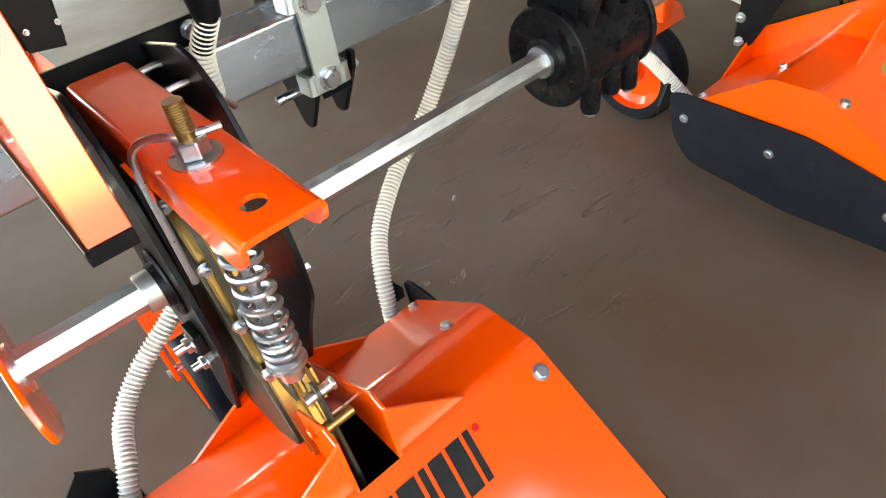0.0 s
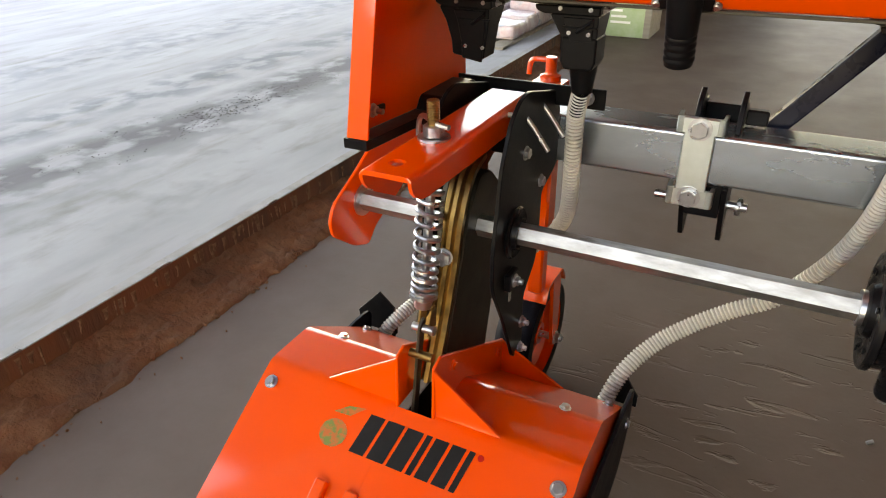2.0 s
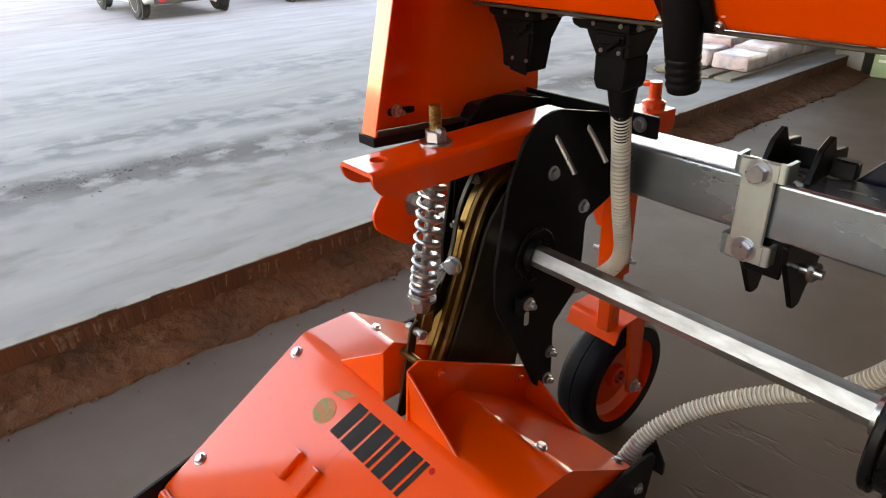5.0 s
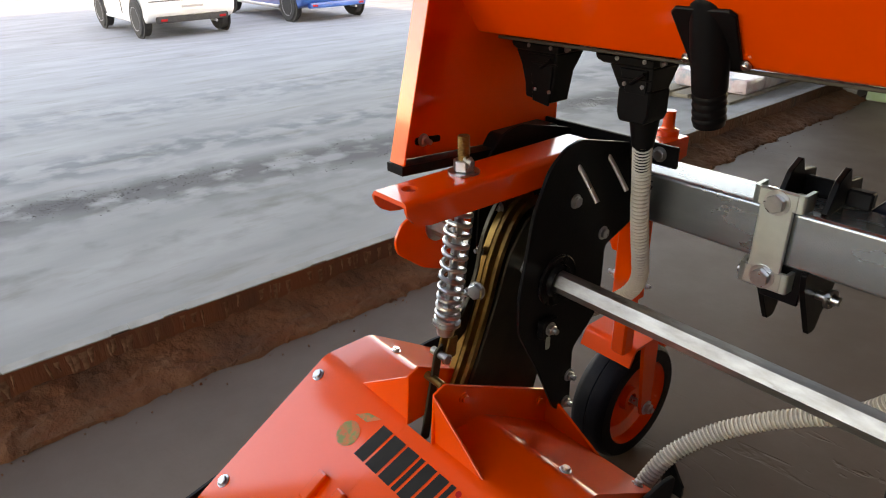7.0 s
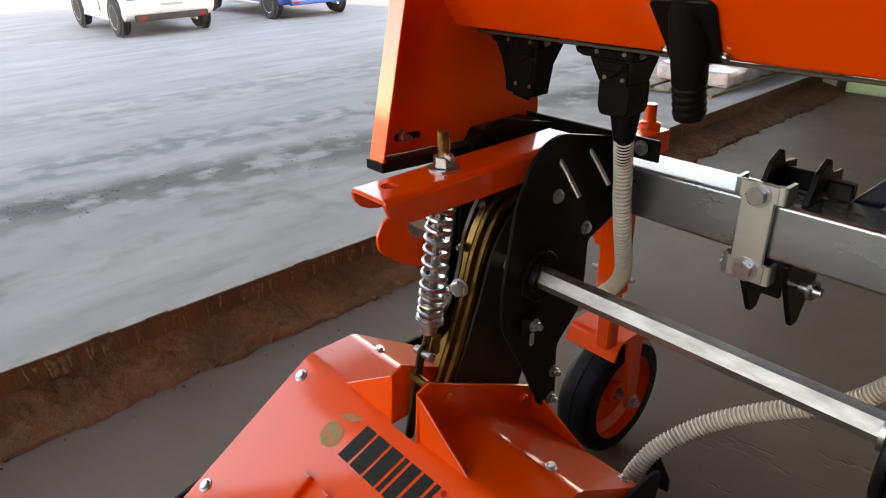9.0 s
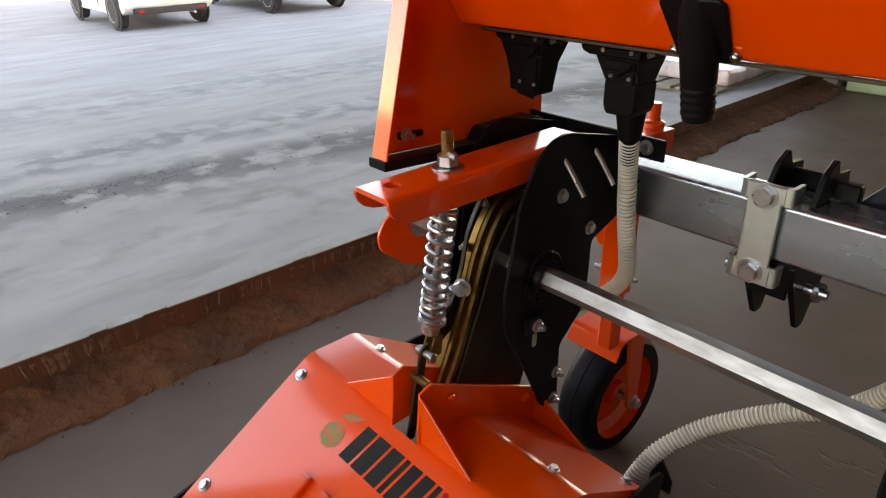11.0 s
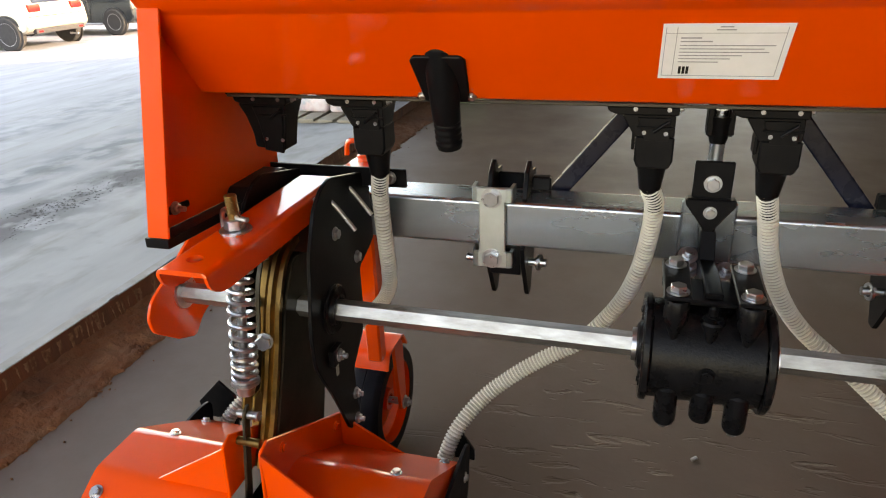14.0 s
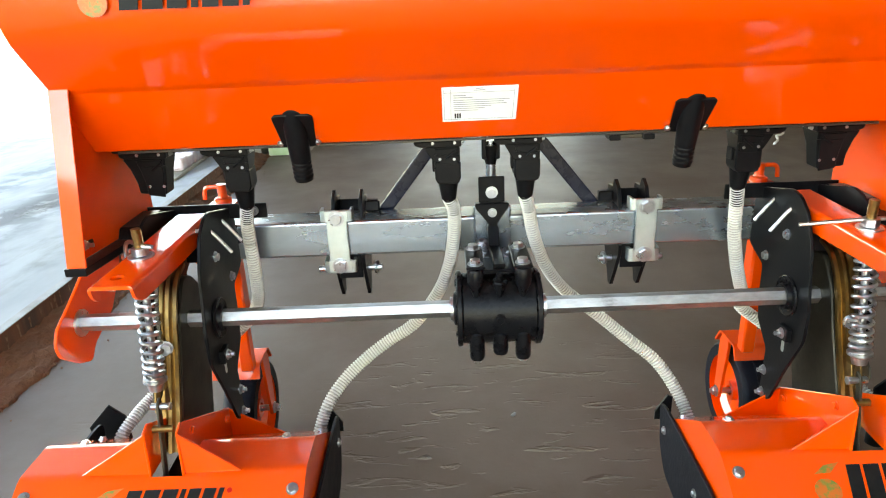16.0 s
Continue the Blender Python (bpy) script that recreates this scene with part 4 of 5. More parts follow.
    bore(arm, F(rod((UX, -0.490, 0.94), (UX, -0.490, 1.0), 0.0135, n=28)))
    # stud, nuts, washer, spring
    P("stud", merge(rod((UX, -0.376, 0.94), (UX, -0.376, 1.038), 0.0098, n=16), *[turned([(0.0098, z), (0.0105, z + 0.001), (0.0098, z + 0.002)], (UX, -0.376, 0), (0, 0, 1), 16) for z in [1.006 + 0.0026 * i for i in range(12)]]), YELLOW, t, "yellow zinc threaded stud")
    P("washer", turned([(0.01, 0.9752), (0.027, 0.9752), (0.027, 0.9785), (0.01, 0.9785)], (UX, -0.376, 0), (0, 0, 1), 28), ZINC)
    P("nut", soften(rod((UX, -0.376, 0.979), (UX, -0.376, 0.998), 0.0185, n=6), 0.0018), ZINC)
    top, low = Vector((UX, -0.376, 0.965)), Vector((UX + 0.010, -0.410, 0.697))
    way = (low - top)
    turns, n = 14.5, 14.5 * 22
    x_ax, y_ax = Vector((1, 0, 0)), way.normalized().cross(Vector((1, 0, 0)))
    line = []
    for i in range(int(n) + 1):
        f = i / n
        g = f + 0.045 * math.sin(2 * math.pi * f) * -1 * (1 if f > 0.5 else 0.3)
        a = 2 * math.pi * turns * f
        line.append(top + way * g + (x_ax * math.cos(a) + y_ax * math.sin(a)) * 0.0202)
    P("spring", sweep(line, 0.0046, 8), ZINC, t, "bright zinc coil spring")
    P("spring_rod", rod(top, low + way.normalized() * 0.03, 0.0080, n=14), ZINC)
    P("spring_seat", turned([(0.0, 0), (0.026, 0), (0.026, 0.006), (0.018, 0.012), (0.0155, 0.028), (0.0, 0.028)], low, way, 20), ZINC)
    # clevis and the flat link below the spring
    a = low + way.normalized() * 0.026
    for dx in (-0.012, 0.008):
        P("clevis", slab([(a.y - 0.009, a.z), (a.y + 0.011, a.z), (a.y + 0.006, 0.632), (a.y - 0.026, 0.625)], "x", UX + dx, UX + dx + 0.005, 0.001), YELLOW)
    P("clevis_pin", rod((UX - 0.02, -0.438, 0.642), (UX + 0.018, -0.438, 0.642), 0.0075), ZINC)
    P("bolt", bolt((UX - 0.018, -0.438, 0.642), (-1, 0, 0), 0.010, 0.006, 0.0), ZINC)
    P("link", slab(rounded([(-0.428, 0.662), (-0.448, 0.652), (-0.488, 0.47), (-0.470, 0.465)], 0.006), "x", UX - 0.003, UX + 0.003, 0.001), CASEGREY)
    P("link_pin", rod((UX - 0.030, -0.455, 0.595), (UX + 0.022, -0.455, 0.595), 0.008), YELLOW)
    CX, CY = PX + 0.012, 0.026
    # chain case: side sheets, flanged yellow rim, curved sector plate
    case = rounded([(-0.15, 0.80), (-0.20, 0.85), (-0.252, 0.858), (-0.304, 0.790), (-0.336, 0.70), (-0.378, 0.60), (-0.414, 0.52), (-0.405, 0.47), (-0.22, 0.43), (-0.16, 0.62)], 0.02, 4)
    case = [(y + CY, z) for y, z in case]
    P("chain_case", slab(case, "x", CX - 0.026, CX + 0.026, 0.003), CASEGREY, t, "dark chain case sheet")
    rim = [(-0.225, 0.885), (-0.278, 0.862), (-0.320, 0.795), (-0.350, 0.705), (-0.392, 0.60), (-0.440, 0.500)]
    rim = [tuple(p)[:2] for p in smooth_line([(y + CY, z, 0) for y, z in rim], 0.012)]
    P("case_front", sheet(rim, CX - 0.027, CX + 0.019, 0.003, 0), YELLOW, t, "yellow zinc case front")
    for x0, wdt, dep in ((CX - 0.0275, 0.0085, 0.008), (CX - 0.013, 0.008, 0.017), (CX + 0.004, 0.014, 0.010)):
        out = []
        for i, p in enumerate(rim):
            q0, q1 = Vector(rim[max(i - 1, 0)]), Vector(rim[min(i + 1, len(rim) - 1)])
            d = (q1 - q0).normalized()
            out.append(tuple(Vector(p) + Vector((d.y, -d.x)) * dep * (1 if d.y < 0 else -1)))
        P("case_flange", slab(rim + out[::-1], "x", x0, x0 + wdt), YELLOW, t, "yellow zinc case flange")
    for y, z in ((-0.272, 0.872), (-0.322, 0.80), (-0.355, 0.722), (-0.382, 0.65)):
        P("bolt", bolt((CX + 0.016, y - 0.012 + CY, z), (0.25, -1, 0), 0.0085, 0.006, 0.010, 0.006), ZINC, t, "zinc-plated bolt")
    P("bolt", bolt((CX - 0.003, -0.362 + CY, 0.732), (-0.3, -1, 0.1), 0.0155, 0.011, 0.018), ZINC, t, "large zinc hexagon bolt")
    arc = [tuple(p)[:2] for p in smooth_line([(y + CY, z, 0) for y, z in ((-0.25, 0.925), (-0.30, 0.895), (-0.338, 0.835), (-0.358, 0.76), (-0.388, 0.695), (-0.436, 0.648))], 0.012)]
    P("sector_strip", sheet(arc, CX + 0.004, CX + 0.012, 0.004, 0), CASEGREY, t, "thin curved steel strip")
    P("sector_plate", slab([(y + CY, z) for y, z in ((-0.315, 0.71), (-0.34, 0.745), (-0.375, 0.71), (-0.44, 0.655), (-0.448, 0.632), (-0.41, 0.628), (-0.36, 0.66))], "x", CX + 0.006, CX + 0.011, 0.001), CASEGREY)
    # Added block hides the lit floor below the hood slot.
    P("bearing_housing", box(UX - 0.12, UX + 0.08, -0.40, -0.25, 0.20, 0.372, 0.006), BLACK, t, "black block added under the hood to keep its slot dark")
    # two bent rods
    for dy in (0.0, 0.085):
        P("bent_rod", sweep(smooth_line([(PX - 0.030, -0.180 + dy, 0.962), (PX - 0.074, -0.181 + dy, 0.963), (PX - 0.090, -0.180 + dy, 0.954), (PX - 0.128, -0.173 + dy, 0.898)], 0.006), 0.0046, 10), ZINC, t, "bent zinc rod")
    if s < 0:
        pin = [(UX - 0.032, -0.386, 1.000), (UX, -0.376, 1.001), (UX + 0.028, -0.352, 1.001), (UX + 0.044, -0.341, 0.993), (UX + 0.0500, -0.338, 0.97), (UX + 0.0500, -0.338, 0.89), (UX + 0.0500, -0.340, 0.809)]
    else:
        pin = [(UX + 0.03, -0.378, 0.996), (UX, -0.374, 0.995), (UX - 0.06, -0.362, 0.988), (UX - 0.135, -0.345, 0.978)]
    P("retaining_rod", sweep(smooth_line(pin, 0.008), 0.0046, 10), ZINC, t, "bent zinc retaining rod")
    return t


for side in (-1, 1):
    make_unit(side)


def make_hood(s):
    """The folded orange hood over the rotor, its gussets, bolts and rubber flaps."""
    HX = 0.770 if s < 0 else 0.780
    t = thing("rotor_hood", (s * HX, -0.5, 0), "orange folded sheet hood with black decal bars and rubber side flaps", "rotor hood", "rotor hoods")
    F = lambda bm: flip(bm, s)
    P = lambda name, bm, mat, parent=t, label="": part(name, F(bm), mat, parent, label)
    x0, x1 = HX - 0.320, HX + 0.316
    RI, FC, FE, RE, RB = (-0.500, 0.506), (-0.385, 0.507), (-0.190, 0.380), (-0.845, 0.294), (-0.915, 0.12)
    sl0, sl1 = (0.720, 0.793) if s < 0 else (0.744, 0.818)
    full = [RB, RE, RI, FC, FE]
    shell = merge(sheet(full, x0, sl0, 0.0035, 0.014), sheet(full, sl1, x1, 0.0035, 0.014), sheet([RB, RE, (-0.504, 0.503)], sl0, sl1, 0.0035, 0.014), sheet([(-0.372, 0.4985), FE], sl0, sl1, 0.0035, 0.014))
    body = P("shell", shell, ORANGE)
    side = [(-0.887, 0.19), RE, RI, FC, FE, (-0.20, 0.29), (-0.80, 0.215)]
    for x in (x0, x1 - 0.0035):
        P("side_panel", slab(rounded(side, [0, .014, .014, .014, 0, 0, 0]), "x", x, x + 0.0035), ORANGE)
    # Plain drum stands in for the hidden rotor and darkens the slot.
    P("rotor_drum", turned([(0.0, 0), (0.085, 0), (0.09, 0.005), (0.09, 0.587), (0.085, 0.592), (0.0, 0.592)], (x0 + 0.022, -0.48, 0.30), (1, 0, 0), 24), BLACK, t, "black stand-in for the rotor, keeping the hood slot dark")
    # gussets either side of the slot
    for k, xg in ((-1, sl0), (1, sl1)):
        P("gusset", slab([(-0.506, 0.504), (-0.498, 0.612), (-0.472, 0.622), (-0.190, 0.470), (-0.193, 0.380), (-0.385, 0.506)], "x", xg - 0.003, xg + 0.003, 0.0015), ORANGE)
        P("gusset_brace", slab([(xg, 0.507), (xg, 0.610), (xg + k * (0.127 if k < 0 else 0.155), 0.509)], "y", -0.499, -0.494, 0.0008), ORANGE)
        fr = bmesh.new()
        a, b, c = Vector((xg, -0.196, 0.468)), Vector((xg, -0.199, 0.380)), Vector((xg + k * 0.150, -0.197, 0.383))
        lo = [fr.verts.new(p) for p in (a, b, c)]
        hi = [fr.verts.new(p + Vector((0, 0.005, 0.001))) for p in (a, b, c)]
        fr.faces.new(lo), fr.faces.new(hi[::-1])
        for i in range(3):
            fr.faces.new((lo[i], lo[(i + 1) % 3], hi[(i + 1) % 3], hi[i]))
        P("gusset_brace", fr, ORANGE)
        for y, z in ((-0.430, 0.572), (-0.222, 0.456)):
            P("bolt", bolt((xg + k * 0.003, y, z), (k, 0, 0), 0.0085, 0.005, 0.011), ORANGE, t, "orange painted bolt")
    # bolts along the ridge and down the back panel
    nrm = Vector((0, -0.524, 0.852))
    for x in (x0 + 0.026, x1 - 0.026):
        for y, z in ((-0.538, 0.4870), (-0.775, 0.3415)):
            P("bolt", bolt((x, y, z), nrm, 0.0105, 0.006, 0.0135), ZINC, t, "zinc-plated bolt")
        P("bolt", bolt((x, -0.212, 0.3985), (0, 0.546, 0.838), 0.0085, 0.006, 0.011), ZINC, t, "zinc-plated bolt")
    for x in (x0 + 0.070, x1 - 0.085):
        P("bolt", bolt((x, -0.375, 0.5050), (0, 0.3, 0.95), 0.0085, 0.006, 0.011), ZINC, t, "zinc-plated bolt")
    # rear latch tabs and hinge
    tilt = Vector((0, 0.852, 0.524))
    for dx in (-0.092, -0.030):
        b = box(-0.012, 0.012, -0.03, 0.03, -0.006, 0.012, 0.003)
        bmesh.ops.transform(b, matrix=Matrix.Translation((s * HX + dx, -0.672, 0.4065)) @ Euler((math.atan2(0.212, 0.345), 0, 0)).to_matrix().to_4x4(), verts=b.verts)
        part("latch_tab", b, ORANGE, t)
    for x in (x0 + 0.012, x1 - 0.052):
        P("hinge", rod((x, -0.853, 0.288), (x + 0.04, -0.853, 0.288), 0.013), ORANGE)
    # rubber flaps at the sides, down to the floor
    for k, x in ((-1, x0 - 0.012), (1, x1 + 0.004)):
        fl = [(-0.140, 0.405), (-0.19, 0.412), (-0.50, 0.402), (-0.86, 0.31), (-0.935, 0.29), (-0.95, 0.175), (-0.72, 0.190), (-0.48, 0.187), (-0.215, 0.222), (-0.160, 0.285)]
        flap = P("rubber_flap", slab(rounded(fl, 0.03, 3), "x", x, x + 0.008, 0.001), RUBBER, t, "black rubber side flap")
        for y, z in ((-0.19, 0.345), (-0.42, 0.33), (-0.70, 0.28)):
            P("bolt", bolt((x + (0 if k < 0 else 0.008), y, z), (k, 0, 0), 0.008, 0.005, 0.012), ZINC, flap)
        if k < 0:
            tip = [(x0 - 0.016, 0.33), (x0 - 0.016, 0.356), (x0 + 0.016, 0.408), (x0 + 0.030, 0.402), (x0 + 0.030, 0.33)]
        else:
            tip = [(x1 - 0.05, 0.33), (x1 - 0.045, 0.405), (x1 - 0.004, 0.442), (x1 + 0.062, 0.372), (x1 + 0.055, 0.33)]
        P("hose_shoe", slab(tip, "y", -0.118, -0.110, 0.001), PLASTIC, t, "black hose shoe plate")
        if k > 0:
            P("shoe_socket", turned([(0.024, 0), (0.024, 0.10), (0.020, 0.10), (0.020, 0.0), (0.024, 0)], (x0 + 0.060 if k < 0 else x1 - 0.040, -0.150, 0.25), (0, 0, 1), 20), PLASTIC, t)
    # decal: plain bars in place of lettering, and a faded green mark
    def on_panel(u, v, lift=0.0006):
        base = Vector((0, -0.500, 0.506)) + nrm.normalized() * (0.0035 + lift)
        return base + Vector((u, 0, 0)) - tilt.normalized() * v
    def bar(pts, name, mat, label):
        bm = bmesh.new()
        lo = [bm.verts.new(on_panel(u, v)) for u, v in pts]
        f = bm.faces.new(lo)
        r = bmesh.ops.extrude_face_region(bm, geom=[f])
        bmesh.ops.translate(bm, vec=nrm.normalized() * 0.0004, verts=[e for e in r["geom"] if isinstance(e, bmesh.types.BMVert)])
        part(name, bm, mat, body, label)
    u0 = s * HX
    wds = (0.030, 0.034, 0.032, 0.011, 0.026, 0.026, 0.011)
    u = u0 - 0.074
    for w in wds:
        bar([(u, 0.108), (u + 0.012, 0.034), (u + 0.012 + w, 0.034), (u + w, 0.108)], "decal_bar", DECAL, "black decal bar")
        u += w + 0.0065
    bar([(u0 + 0.158 + 0.006 * math.cos(a * 0.785), 0.04 + 0.006 * math.sin(a * 0.785)) for a in range(8)], "decal_dot", REDLAMP, "small red decal dot")
    bar([(u0 - 0.118 + 0.028 * math.cos(a * 0.4488), 0.088 + 0.026 * math.sin(a * 0.4488)) for a in range(14)], "decal_mark", GREEN, "faded green decal mark")
    bar([(u0 - 0.135, 0.052), (u0 - 0.10, 0.05), (u0 - 0.075, 0.028), (u0 - 0.11, 0.034)], "decal_mark", GREEN, "faded green decal mark")
    return t


for side in (-1, 1):
    make_hood(side)


def make_guard(s):
    t = thing("shaft_guard", (s * 1.035, -0.2, 0.6), "orange bent plate guard at the end of the drive shaft", "shaft guard", "shaft guards")
    out = rounded([(0.03, 0.965), (-0.05, 0.94), (-0.14, 0.875), (-0.25, 0.815), (-0.322, 0.780), (-0.341, 0.748), (-0.335, 0.715), (-0.268, 0.662), (-0.215, 0.640), (-0.184, 0.672), (-0.068, 0.717), (0.0, 0.79), (0.03, 0.84)], 0.012, 3)
    part("plate", flip(slab(out, "x", 1.030, 1.038, 0.0015), s), ORANGE, t)
    part("bracket", flip(box(1.0, 1.03, -0.03, 0.006, 0.86, 0.94, 0.002), s), ORANGE, t)
    part("washer", flip(turned([(0.021, 0), (0.034, 0), (0.034, 0.005), (0.021, 0.005)], (1.03, SH_Y, SH_Z), (-1, 0, 0), 24), s), ZINC, t)


for side in (-1, 1):
    make_guard(side)


def make_hopper():
    t = thing("fertilizer_hopper", (0, -0.1, 1.17), "long glossy orange sheet-steel fertilizer hopper", "hopper")
    prof = rounded([(-0.225, 1.172), (-0.332, 1.314), (-0.345, 1.324), (-0.455, 1.438), (-0.465, 1.80), (0.36, 1.80), (0.35, 1.44), (0.05, 1.172)], [.006, .004, .006, .05, .03, .03, .05, .006], 5)
    part("tank", slab(prof, "x", -0.905, 0.905, 0.004, 2), ORANGE, t)
    part("lower_lip", box(-0.85, 0.85, -0.227, -0.221, 1.1665, 1.1715, 0.001), CASEGREY, t, "dark grey edge strip")
    for x in (0.262, 0.338):
        part("edge_clip", box(x - 0.012, x + 0.014, -0.232, -0.19, 1.153, 1.1655, 0.002), PLASTIC, t, "black clip under the hopper edge")
    part("clip_strip", box(0.274, 0.326, -0.222, -0.20, 1.156, 1.1645, 0.001), CASEGREY, t, "dark grey strip between the clips")
    for s in (-1, 1):
        pl = rounded([(-0.428, 0.975), (0.0, 0.948), (0.0, 1.20), (-0.20, 1.20), (-0.29, 1.30), (-0.342, 1.326)], [.004, .004, .004, 0, 0, .004])
        leg = part("end_plate", flip(slab(pl, "x", 0.899, 0.9043, 0.001), s), ORANGE, t, "orange end plate with a folded flange")
        fl = slab([(-0.428, 0.975), (-0.433, 0.975), (-0.347, 1.326), (-0.342, 1.326)], "x", 0.864, 0.9043, 0.001)
        part("flange", flip(fl, s), ORANGE, leg)
        ang = slab([(-0.436, 0.958), (0.0, 0.930), (0.0, 0.9478), (-0.436, 0.9748)], "x", 0.864, 0.909, 0.001)
        part("foot_angle", flip(ang, s), BLACK, t, "black foot angle")
        for y, z in ((-0.362, 1.001), (-0.100, 0.972)):
            part("slot", flip(slab(rounded([(y - 0.018, z - 0.007), (y + 0.04, z - 0.010), (y + 0.04, z + 0.002), (y - 0.018, z + 0.007)], 0.006, 4), "x", 0.8975, 0.8995), s), BLACK, leg, "dark slot")
            part("bolt", flip(bolt((0.898, y, z), (-1, 0, 0), 0.0095, 0.007, 0.012, 0.012), s), ZINC, leg, "zinc-plated bolt")
        part("lever", flip(slab(rounded([(-0.22, 0.958), (-0.20, 0.985), (-0.06, 0.985), (-0.03, 0.965), (-0.03, 0.952)], 0.008, 3), "x", 0.853, 0.898, 0.002), s), BLACK, t, "black clamp shoe")
    return t


make_hopper()


def make_label():
    t = thing("paper_label", (-0.015, -0.28, 1.25), "white printed paper label stuck on the hopper", "label")
    a, b = Vector((0, -0.225, 1.172)), Vector((0, -0.332, 1.314))
    up = (b - a).normalized()
    out = Vector((0, -up.z, up.y))

    def quad(u0, u1, v0, v1, lift, name, mat, label=""):
        bm = bmesh.new()
        vs = [bm.verts.new(a + up * v + Vector((u, 0, 0)) + out * lift) for u, v in ((u0, v0), (u1, v0), (u1, v1), (u0, v1))]
        f = bm.faces.new(vs)
        r = bmesh.ops.extrude_face_region(bm, geom=[f])
        bmesh.ops.translate(bm, vec=out * 0.0004, verts=[e for e in r["geom"] if isinstance(e, bmesh.types.BMVert)])
        part(name, bm, mat, t, label)
    u0, u1, v0, v1 = -0.120, 0.038, 0.055, 0.155
    quad(u0, u1, v0, v1, 0.0004, "sheet", WHITE)
    for u, w, v, h in ((0.070, 0.016, 0.094, 0.002), (0.066, 0.024, 0.089, 0.002), (0.024, 0.026, 0.075, 0.0022), (0.024, 0.040, 0.069, 0.002), (0.024, 0.118, 0.062, 0.0016), (0.024, 0.105, 0.056, 0.0016), (0.024, 0.112, 0.050, 0.0016), (0.024, 0.080, 0.044, 0.0016), (0.024, 0.066, 0.038, 0.0016), (0.024, 0.052, 0.032, 0.0016)):
        quad(u0 + u, u0 + u + w, v0 + v, v0 + v + h, 0.001, "print_bar", INK, "grey line of print")
    for k in range(3):
        quad(u0 + 0.026 + 0.005 * k, u0 + 0.0295 + 0.005 * k, v0 + 0.010, v0 + 0.024, 0.001, "print_bar", DECAL, "black print mark")
    for u in (0.004, 0.018, 0.150):
        quad(u0 + u, u0 + u + 0.0008, v0 + 0.006, v0 + 0.094, 0.001, "print_line", INK)
    for v in (0.006, 0.084):
        quad(u0 + 0.004, u0 + 0.150, v0 + v, v0 + v + 0.0008, 0.001, "print_line", INK)


make_label()


def make_hopper_mark():
    t = thing("hopper_decal", (-0.6, -0.46, 1.5), "black decal bars and a faded green mark on the hopper", "decal")
    u = -0.678
    for w in (0.033, 0.036, 0.035, 0.012, 0.028, 0.028, 0.012):
        part("decal_bar", slab([(u, 1.468), (u + w, 1.468), (u + w + 0.014, 1.552), (u + 0.014, 1.552)], "y", -0.4655, -0.4635), DECAL, t, "black decal bar")
        u += w + 0.0075
    part("decal_mark", slab([(-0.722 + 0.026 * math.cos(a * 0.4488), 1.482 + 0.024 * math.sin(a * 0.4488)) for a in range(14)], "y", -0.4650, -0.4630), GREEN, t, "faded green mark")


make_hopper_mark()


